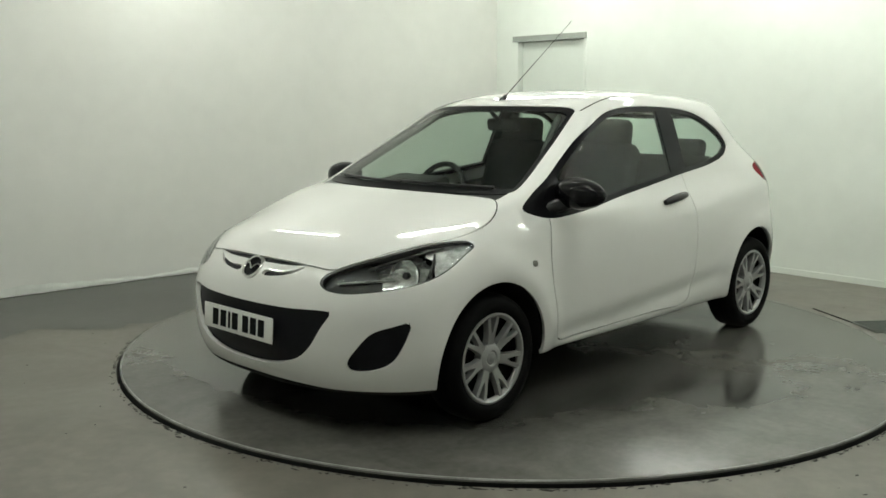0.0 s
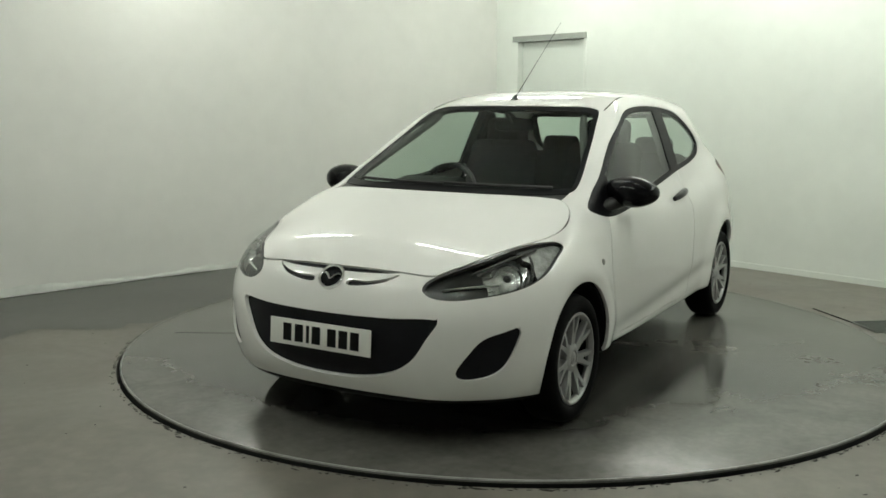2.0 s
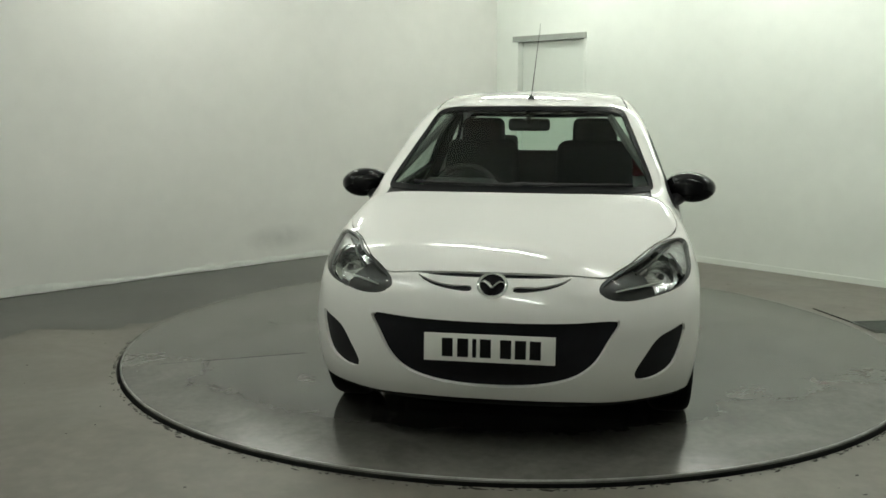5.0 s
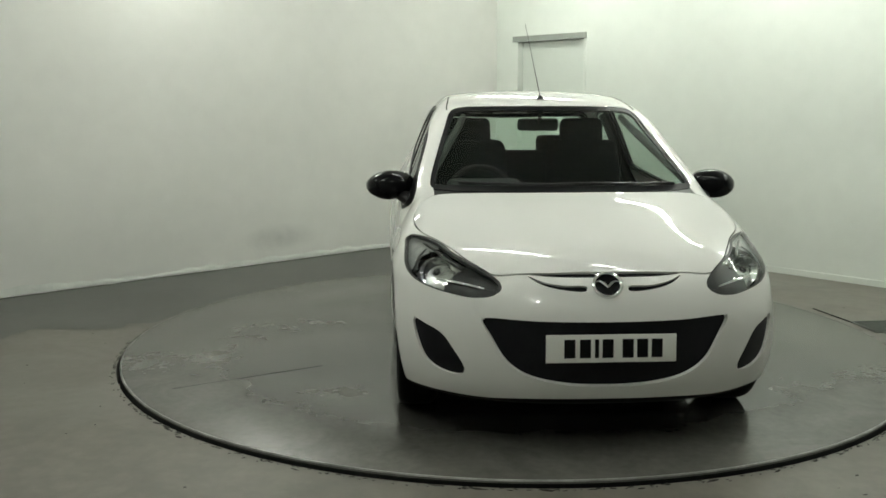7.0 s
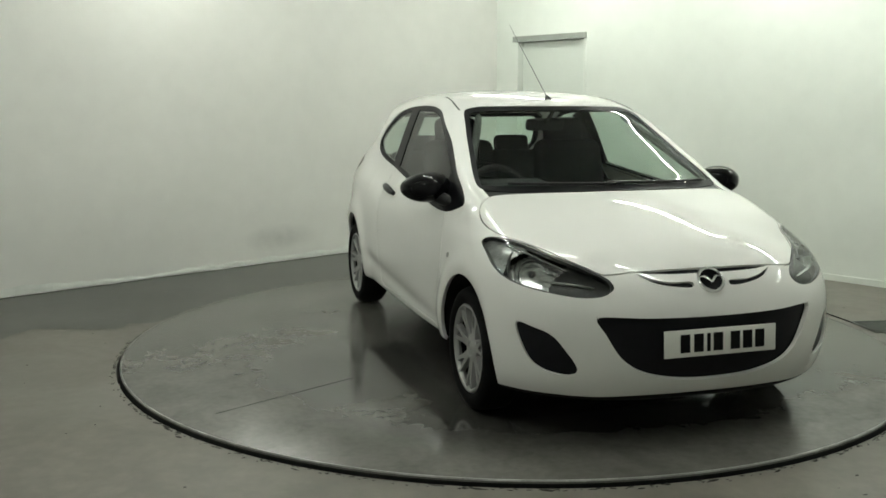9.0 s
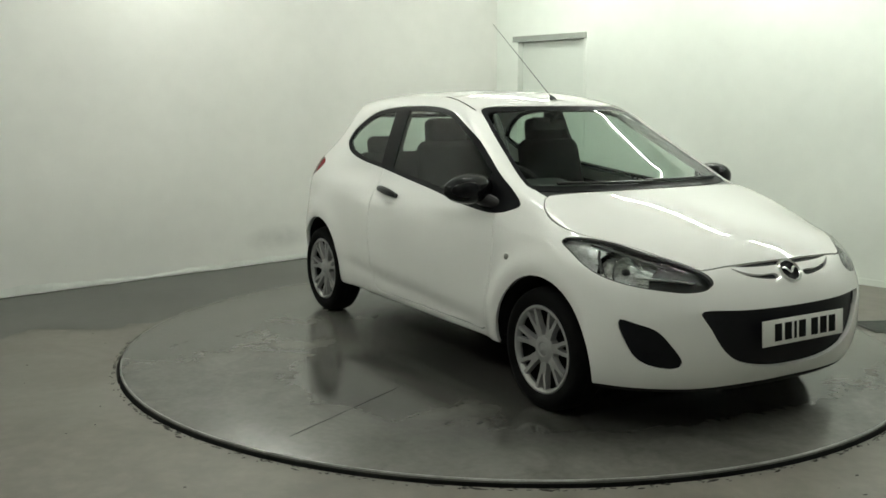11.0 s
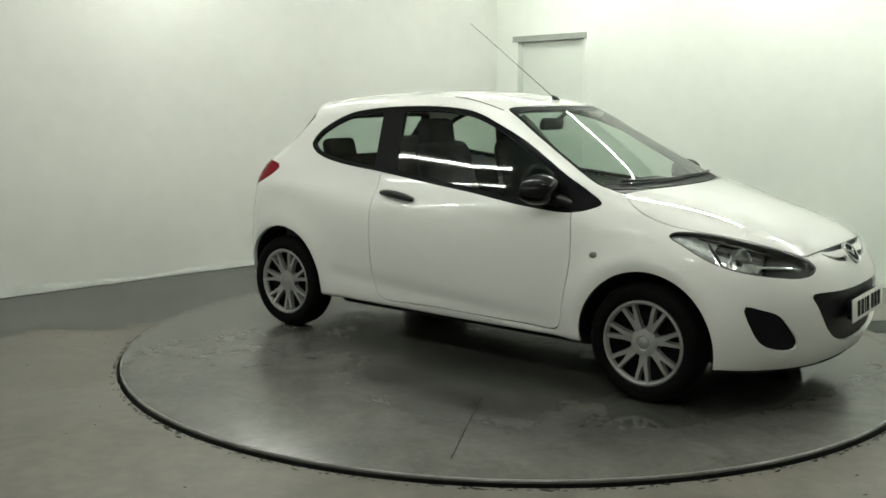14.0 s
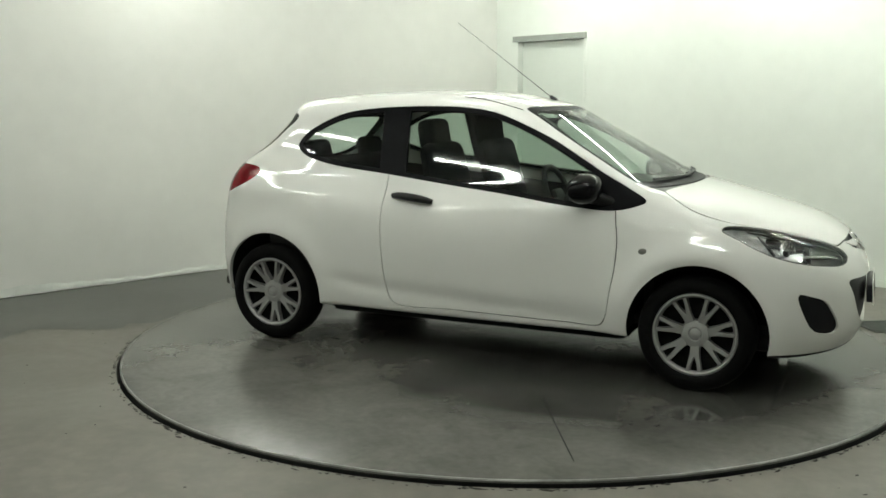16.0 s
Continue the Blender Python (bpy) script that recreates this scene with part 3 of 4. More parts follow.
LAMP = [(1.346, .803), (1.357, .819), (1.40, .823), (1.497, .811), (1.60, .791), (1.72, .761), (1.80, .733), (1.87, .697), (1.90, .662),
        (1.898, .638), (1.87, .629), (1.81, .636), (1.70, .657), (1.60, .685), (1.52, .716), (1.42, .764)]
GRILLE = [(-.495, .556), (-.29, .554), (0, .551), (.29, .554), (.495, .556), (.505, .548), (.47, .485), (.41, .39), (.335, .335), (.19, .297), (0, .285),
          (-.19, .297), (-.335, .335), (-.41, .39), (-.47, .485), (-.505, .548)]
FOG = [(.768, .515), (.72, .502), (.66, .475), (.612, .415), (.567, .335), (.58, .311), (.65, .313), (.71, .343), (.745, .40)]
SLOT = [(.085, .682), (.18, .686), (.26, .70), (.312, .717), (.27, .692), (.19, .672), (.085, .668)]
DOOR = [(.815, .90), (.835, .82), (.847, .72), (.838, .58), (.820, .475), (.797, .335), (.765, .288), (.58, .286), (-.05, .292), (-.39, .294), (-.437, .33),
        (-.468, .477), (-.488, .668), (-.489, .793), (-.487, .915), (-.475, 1.03), (0, .985), (.4, .935)]
TAIL_LAMP = [(-1.375, 1.022), (-1.36, 1.0), (-1.42, .95), (-1.52, .90), (-1.64, .865), (-1.70, .885), (-1.67, .96), (-1.60, 1.03), (-1.47, 1.04)]
REAR_WINDOW = [(0, 1.338), (.42, 1.345), (.563, 1.335), (.600, 1.22), (.626, 1.11), (.60, 1.045), (.45, 1.0), (0, .99)]


def both(points):
    """A half outline in (across, up) or (along, across), closed by its mirror image."""
    if points[0][0] == 0:
        return points + [(-a, b) for a, b in points[-2:0:-1]]
    return points + [(a, -b) for a, b in points[-2:0:-1]]


f_side = outline(SIDE_WINDOWS, (0, 2), lambda v: v[:, 1] > .45)
f_screen0 = outline(both(WINDSCREEN), (1, 2), lambda v: v[:, 0] > .02, False)
f_bonnet = outline(both(BONNET), (0, 1), lambda v: v[:, 2] > .66, False)
f_lamp = outline(LAMP, (0, 2), lambda v: v[:, 1] > .33)
f_grille = outline(GRILLE, (1, 2), lambda v: v[:, 0] > 1.6, False)
f_fog = outline(FOG, (1, 2), lambda v: v[:, 0] > 1.5)
f_slot = outline(SLOT, (1, 2), lambda v: v[:, 0] > 1.7)
f_door = outline(DOOR, (0, 2), lambda v: v[:, 1] > .5)
f_tail = outline(TAIL_LAMP, (0, 2), lambda v: (v[:, 1] > .45) & (v[:, 0] < -1))
f_rear = outline(both(REAR_WINDOW), (1, 2), lambda v: v[:, 0] < -1.0, False)


def f_screen(v):
    return np.maximum(f_screen0(v), .318 - (v[:, 0] + .45 * v[:, 1] ** 2))


def f_arch(v):
    front = np.hypot(v[:, 0] - 1.252, v[:, 2] - .292) - .342
    back = np.hypot(v[:, 0] + 1.237, v[:, 2] - .300) - .347
    return np.where(np.abs(v[:, 1]) > .45, np.minimum(front, back), .5)


def f_top_slot(v):
    """The dark slot under the bonnet's front edge."""
    y, z = np.abs(v[:, 1]), v[:, 2]
    half = .0095 * np.clip(1 - (y / .32) ** 4, -.3, 1)
    return np.where(v[:, 0] > 1.7, np.maximum(np.abs(z - .7235) - half, y - .32), .5)


def f_under(v):
    lip = np.clip((v[:, 0] - 1.50) / .12, 0, 1) * (.016 + .014 * np.exp(-(v[:, 1] / .42) ** 6))
    return v[:, 2] - BELLY(v[:, 0]) - .006 - lip


def f_cowl(v):
    return np.where((v[:, 2] > .9) & (v[:, 0] > .6) & (v[:, 0] < 1.2), np.maximum(np.maximum(np.abs(v[:, 1]) - .645, v[:, 0] - 1.18), v[:, 2] - .998), .5)


GAP = .0028


def shifted(f, by):
    return lambda v: f(v) + by


def piece(name, verts, tris, keep, normals, mat, parent, label="", depth=.018, inset=0.0):
    """The triangles in keep as a panel of their own, its rim folded inwards."""
    t = tris[keep]
    if not len(t):
        return None
    used, inv = np.unique(t, return_inverse=True)
    t = inv.reshape(-1, 3)
    p, nn = verts[used] - normals[used] * inset, normals[used]
    faces = t.tolist()
    norm = nn
    if depth:
        e = np.concatenate([t[:, [0, 1]], t[:, [1, 2]], t[:, [2, 0]]])
        key = {}
        for a, b in e.tolist():
            key[(a, b)] = True
        rim = [(a, b) for a, b in key if (b, a) not in key]
        ids = sorted({i for ab in rim for i in ab})
        new_top = {i: len(p) + k for k, i in enumerate(ids)}
        new_low = {i: len(p) + len(ids) + k for k, i in enumerate(ids)}
        side = np.zeros((len(ids), 3))
        at = {i: k for k, i in enumerate(ids)}
        for a, b in rim:
            d = np.cross(p[b] - p[a], nn[a])
            d /= max(np.linalg.norm(d), 1e-9)
            side[at[a]] += d
            side[at[b]] += d
        side /= np.maximum(np.linalg.norm(side, axis=1), 1e-9)[:, None]
        p = np.concatenate([p, p[ids], p[ids] - nn[ids] * depth])
        norm = np.concatenate([nn, side, side])
        for a, b in rim:
            faces.append([new_top[b], new_top[a], new_low[a]])
            faces.append([new_top[b], new_low[a], new_low[b]])
    return mesh_object(name, p, faces, mat, parent, label, True, norm)


def refine(verts, tris, where):
    """Splits each triangle whose corners all lie where asked into four."""
    m = where(verts)[tris].all(1)
    t = tris[m]
    e = np.concatenate([np.sort(t[:, [0, 1]], 1), np.sort(t[:, [1, 2]], 1), np.sort(t[:, [2, 0]], 1)])
    uniq, inv = np.unique(e, axis=0, return_inverse=True)
    inv = inv.reshape(-1) + len(verts)
    ab, bc, ca = inv[:len(t)], inv[len(t):2 * len(t)], inv[2 * len(t):]
    verts = np.concatenate([verts, verts[uniq].mean(1)])
    a, b, c = t.T
    tris = np.concatenate([tris[~m]] + [np.stack(q, 1) for q in ((a, ab, ca), (ab, b, bc), (ca, bc, c), (ab, bc, ca))])
    return verts, tris


def build_body(car):
    v, t = skin()
    for grow in (.02, 0):
        v, t = refine(v, t, lambda q: (q[:, 0] > 1.75) & (np.abs(q[:, 1]) < .36 + grow) & (q[:, 2] > .645 - grow) & (q[:, 2] < .75 + grow))
    cuts = [f_side, shifted(f_side, .026), f_screen, shifted(f_screen, .022), f_cowl, shifted(f_bonnet, -GAP), shifted(f_bonnet, GAP), f_lamp, shifted(f_lamp, .004),
            f_grille, f_fog, f_slot, f_top_slot, shifted(f_door, -GAP), shifted(f_door, GAP), f_tail, f_rear, shifted(f_rear, .03), f_arch, f_under]
    for f in cuts:
        v, t = cut(v, t, f)
    # pillar between the door glass and the rear side glass, and the black corner behind the mirror
    lines = [lambda q: np.where(f_side(q) < .05, q[:, 0] + .385 + .10 * (q[:, 2] - 1.0), .5), lambda q: np.where(f_side(q) < .05, q[:, 0] + .555 + .10 * (q[:, 2] - 1.0), .5),
             lambda q: np.where(f_side(q) < .05, q[:, 0] - .665 - .30 * (q[:, 2] - 1.0), .5)]
    for f in lines:
        v, t = cut(v, t, f)
    n = gradient(v)
    n /= np.maximum(np.linalg.norm(n, axis=1), 1e-9)[:, None]
    c = v[t].mean(1)
    left = c[:, 1] > 0
    under = f_under(c) < 0
    free = f_arch(c) > 0
    side = f_side(c) < 0
    glass = f_side(c) < -.026
    pillar = (lines[0](c) < 0) & (lines[1](c) > 0)
    sail = lines[2](c) > 0
    screen_all, screen = f_screen(c) < 0, f_screen(c) < -.022
    bonnet, bonnet_gap = f_bonnet(c) < -GAP, f_bonnet(c) < GAP
    cowl = (f_cowl(c) < 0) & ~screen_all & ~bonnet_gap
    lamp = f_lamp(c) < 0
    grille, fog, slot = f_grille(c) < 0, f_fog(c) < 0, (f_slot(c) < 0) | (f_top_slot(c) < 0)
    door, door_gap = (f_door(c) < -GAP) & ~side, (f_door(c) < GAP) & ~side
    tail = f_tail(c) < 0
    rear_all, rear = f_rear(c) < 0, f_rear(c) < -.03
    bonnet, bonnet_gap = bonnet & ~slot & ~lamp, bonnet_gap & ~slot & ~lamp
    shell = free & ~under & ~side & ~screen_all & ~bonnet_gap & ~cowl & ~lamp & ~grille & ~fog & ~slot & ~door_gap & ~tail & ~rear_all

    def make(name, keep, mat, parent, label="", **kw):
        return piece(name, v, t, keep, n, mat, parent, label, **kw)
    make("body_shell", shell, M_PAINT, car, "glossy white painted body shell")
    make("bonnet", bonnet, M_PAINT, car, "white bonnet", depth=.02)
    make("underbody", under & free, M_UNDER, car, "black underbody", depth=0)
    make("seam_backing", (door_gap & ~door) | (bonnet_gap & ~bonnet), M_RIM, car, "dark panel gaps", depth=0, inset=.010)
    make("cowl", cowl, M_BLACK, car, "black plastic scuttle panel", depth=.01, inset=.006)
    make("windscreen", screen, M_WIND, car, "clear laminated windscreen", depth=0, inset=.003)
    make("windscreen_surround", screen_all & ~screen, M_FRAMEBLACK, car, "black windscreen border", depth=.012, inset=.003)
    make("rear_window", rear, M_WIND, car, "tinted rear window", depth=0, inset=.003)
    make("rear_window_surround", rear_all & ~rear, M_FRAMEBLACK, car, "black rear window border", depth=.012, inset=.003)
    make("grille", grille, M_DARK, car, "black lower grille", depth=.0, inset=.022)
    make("upper_grille", slot, M_DARK, car, "dark upper grille slot", depth=0, inset=.014)
    for s in (True, False):
        h = left == s
        d = make("door", door & h, M_PAINT, car, "white front door")
        make("window_frame", side & h & ~(glass & ~pillar & ~sail), M_FRAMEBLACK, car, "black side window surround", depth=.02, inset=.004)
        make("door_glass", glass & h & (lines[0](c) > 0) & ~sail, M_SIDE, car, "tinted door glass", depth=0, inset=.008)
        make("quarter_glass", glass & h & (lines[1](c) < 0), M_SIDE, car, "tinted rear side glass", depth=0, inset=.008)
        make("fog_recess", fog & h, M_DARK, car, "black fog lamp recess", depth=0, inset=.012)
        make("tail_lamp", tail & h, M_RED, car, "red tail lamp", depth=.02)
        # the white skin turns in round the openings
        k = 1 if s else -1
        lamp_ob = empty("headlamp")
        lamp_ob.parent = car
        lamp_ob["label"] = "clear swept-back headlamp"
        make("lens", lamp & h & (f_lamp(c) < -.004), M_LENS, lamp_ob, "clear lens", depth=0, inset=.001)
        make("lens_edge", lamp & h & (f_lamp(c) >= -.004), M_BEZEL, lamp_ob, "dark lens edge", depth=.02, inset=.001)
        slant = c[:, 0] + .35 * (c[:, 2] - .72)
        make("mask", lamp & h & (slant > 1.745), M_LAMPDARK, lamp_ob, "dark inner lamp mask", depth=0, inset=.030)
        make("bucket", lamp & h & (slant <= 1.745) & (slant > 1.565), M_BOWL, lamp_ob, "faceted chrome lamp bucket", depth=0, inset=.055)
        make("indicator_bucket", lamp & h & (slant <= 1.565), M_BUCKET, lamp_ob, "grey indicator bucket", depth=0, inset=.022)
        build_lamp(lamp_ob, k)
        # door handle and wing mirror
        build_handle(d, k)
        build_mirror(d, k)
        bm = bmesh.new()
        lathe(bm, ((0, .006), (.012, .005), (.017, .001), (.017, -.01)), 20, "y", (0, 0, 0))
        for w in bm.verts:
            w.co = Vector((w.co.x * 1.35 + .981, (w.co.y + .833) * k, w.co.z + .682))
        part("side_repeater", bm, M_AMBER, car, "small clear side repeater")


def skin_point(x, z, k):
    """The place and outward normal on the flank at x, z."""
    lo, hi = .2, 1.0
    for _ in range(40):
        mid = (lo + hi) / 2
        if body(np.array([x, mid, z])) < 0:
            lo = mid
        else:
            hi = mid
    q = np.array([[x, lo, z]])
    g = gradient(q)[0]
    g /= np.linalg.norm(g)
    return Vector((x, lo * k, z)), Vector((g[0], g[1] * k, g[2]))


def nose_point(y, z):
    lo, hi = 1.0, 2.2
    for _ in range(40):
        mid = (lo + hi) / 2
        if body(np.array([mid, y, z])) < 0:
            lo = mid
        else:
            hi = mid
    g = gradient(np.array([[lo, y, z]]))[0]
    return Vector((lo, y, z)), Vector(g / np.linalg.norm(g))


def build_lamp(parent, k):
    # the round reflector with its bulb cap, a dark rib before the indicator, and the pale strip over the mask
    q, g = skin_point(1.665, .728, k)
    aim = (Vector((1, .25 * k, 0)) * .7 + g * .3).normalized()
    m = Matrix.Translation(q - g * .050) @ aim.to_track_quat("Z", "Y").to_matrix().to_4x4()
    r = .064
    bm = bmesh.new()
    lathe(bm, ((.004, -.045), (r * .45, -.038), (r * .8, -.018), (r, .008), (r * 1.05, .010), (r * 1.07, .0)), 28, "z")
    bm.transform(m)
    part("reflector", bm, M_REFLECTOR, parent, "chrome lamp reflector")
    bm = bmesh.new()
    lathe(bm, ((0, .006), (r * .22, .002), (r * .30, -.012), (r * .24, -.035)), 16, "z")
    bm.transform(m)
    part("bulb_cap", bm, M_BEZEL, parent, "dark bulb cap")

    def rod(name, mat, line, deep, radii, label=""):
        pts = []
        for x, z in line:
            q, g = skin_point(x, z, k)
            pts.append(q - g * deep)
        bm = bmesh.new()
        tube(bm, pts, .005, 8, radii)
        part(name, bm, mat, parent, label)
    rod("rib", M_LAMPDARK, ((1.60, .70), (1.575, .73), (1.545, .76), (1.51, .79)), .022, [.006, .008, .008, .005], "dark rib before the indicator")
    rod("light_strip", M_CHROME, ((1.72, .692), (1.77, .688), (1.82, .682), (1.865, .672)), .020, [.005, .006, .006, .004], "pale strip across the dark mask")
    rod("upper_rib", M_BEZEL, ((1.46, .806), (1.56, .787), (1.66, .762), (1.76, .730)), .016, [.004, .006, .007, .005])


def build_handle(parent, k):
    bm = bmesh.new()
    a, g = skin_point(-.178, .868, k)
    b, _ = skin_point(-.43, .893, k)
    pts, rad = [], []
    for i in range(9):
        s = i / 8
        q = a.lerp(b, s) + g * (.012 + .018 * math.sin(math.pi * s) ** .5)
        pts.append(q)
        rad.append(.014 + .008 * math.sin(math.pi * s) ** .6)
    tube(bm, pts, .014, 10, rad)
    part("door_handle", bm, M_BLACK, parent, "black pull handle")


def build_mirror(parent, k):
    """Black wing mirror: an egg-shaped housing on a short foot."""
    mirror = bmesh.new()
    r = bmesh.ops.create_uvsphere(mirror, u_segments=28, v_segments=16, radius=1)
    for w in r["verts"]:
        x, y, z = (math.copysign(abs(q) ** .8, q) for q in w.co)
        x = x * (.10 if x > 0 else .045)
        y2 = y * .124
        wide = 1 - .28 * max(y, 0) ** 2 - .10 * max(-y, 0)
        z2 = z * .076 * wide - .006 * y
        x = x - .035 * max(y, 0) ** 2
        w.co = Vector((x, y2, z2))
    place = Matrix.Translation((.672, .854 * k, .985)) @ pose(0, 0, 0, 0, 0, -6 * k)
    if k < 0:
        for w in mirror.verts:
            w.co.y = -w.co.y
    mirror.transform(place)
    ob = part("wing_mirror", mirror, M_MIRROR, parent, "gloss black wing mirror housing")
    bm = bmesh.new()
    tube(bm, ((.84, .735 * k, .905), (.77, .765 * k, .918), (.71, .80 * k, .940), (.68, .84 * k, .965)), .03, 10, [.018, .032, .036, .034])
    part("mirror_foot", bm, M_BLACK, ob)
    bm = bmesh.new()
    lathe(bm, ((0, 0), (.05, 0), (.055, .004)), 24, "x")
    for w in bm.verts:
        w.co = Vector((w.co.x * -1 + .626, w.co.y * 1.15 + .84 * k, w.co.z * .85 + .985))
    part("mirror_glass", bm, M_CHROME, ob, "mirror glass")


def build_wheel(parent):
    """One wheel at the origin, its outer face towards +y."""
    wheel = empty("wheel")
    wheel.parent = parent
    wheel["label"] = "silver seven double-spoke wheel trim on a black tyre"
    bm = bmesh.new()
    R = WHEEL_Z
    lathe(bm, ((.205, .078), (.215, .088), (.235, .094), (.255, .091), (.272, .082), (.281, .066), (R, .045), (R, -.045), (.281, -.066), (.255, -.09), (.205, -.08)), 64, "y", closed=True)
    part("tyre", bm, M_TYRE, wheel, "black tyre")
    bm = bmesh.new()
    for i in range(3):
        lathe(bm, ((R - .001, -.034 + .03 * i), (R + .0005, -.030 + .03 * i), (R - .001, -.026 + .03 * i)), 64, "y")
    part("tread_groove", bm, M_UNDER, wheel)
    trim = bmesh.new()
    lathe(trim, ((.183, .066), (.188, .079), (.196, .085), (.204, .084), (.208, .078), (.206, .06), (.19, .05)), 64, "y", closed=True)
    ob = part("wheel_trim", trim, M_ALLOY, wheel, "silver wheel trim ring")
    bm = bmesh.new()
    lathe(bm, ((0, .071), (.024, .071), (.030, .067), (.036, .071), (.054, .069), (.068, .062), (.073, .03)), 40, "y")
    part("hub_cap", bm, M_ALLOY, ob)
    bm = bmesh.new()
    lathe(bm, ((0, .0735), (.012, .0725), (.019, .069)), 24, "y")
    part("hub_badge", bm, M_ALLOY, ob)
    spoke = None
    for i in range(7):
        for s in (-1, 1):
            if spoke is None:
                bm = bmesh.new()
                vs = []
                for r, w, off, h0, h1 in ((.050, .0150, .0080, .064, .03), (.09, .0155, .0100, .068, .04), (.112, .0150, .0122, .071, .044), (.125, .0130, .0165, .073, .046),
                                          (.155, .0115, .0240, .077, .05), (.190, .0122, .0300, .080, .055)):
                    vs.append([bm.verts.new((r, h, off + e)) for e, h in ((-w, h1), (-w * .75, h0), (w * .75, h0), (w, h1))])
                for a, b in zip(vs, vs[1:]):
                    for q in range(4):
                        bm.faces.new((a[q], a[(q + 1) % 4], b[(q + 1) % 4], b[q]))
                bm.faces.new(vs[0][::-1])
                bm.faces.new(vs[-1])
                spoke = part("spoke", bm, M_ALLOY, ob)
                here = spoke
                mesh = spoke.data
            else:
                here = new("spoke", mesh)
                here.parent = ob
            a = 360 / 7 * i + 12
            here.matrix_basis = pose(0, 0, 0, 0, -a, 0) @ Matrix.Diagonal((1, 1, s, 1))
    bm = bmesh.new()
    lathe(bm, ((0, .012), (.12, .012), (.19, .02), (.2, .06), (.2, -.07)), 40, "y")
    part("wheel_back", bm, M_UNDER, wheel, "dark wheel behind the trim")
    return wheel


def build_wells(car):
    """Dark inner arches, so that the wheels sit in closed wells."""
    for x, z, r in ((1.252, .292, .343), (-1.237, .300, .348)):
        for k in (1, -1):
            bm = bmesh.new()
            n = 28
            rows = [[], []]
            for a in np.linspace(-.01 * math.pi, 1.01 * math.pi, n):
                px, pz = x + r * math.cos(a), z + r * math.sin(a)
                out = skin_point(px, max(pz, BELLY(px) + .03), 1)[0].y - .028
                for row, y in zip(rows, (out, .45)):
                    row.append(bm.verts.new((px, y * k, pz)))
            for i in range(n - 1):
                bm.faces.new((rows[0][i], rows[0][i + 1], rows[1][i + 1], rows[1][i]))
            hub = bm.verts.new((x, .45 * k, z))
            for i in range(n - 1):
                bm.faces.new((rows[1][i], rows[1][i + 1], hub))
            part("wheel_well", bm, M_UNDER, car, "black wheel arch liner")


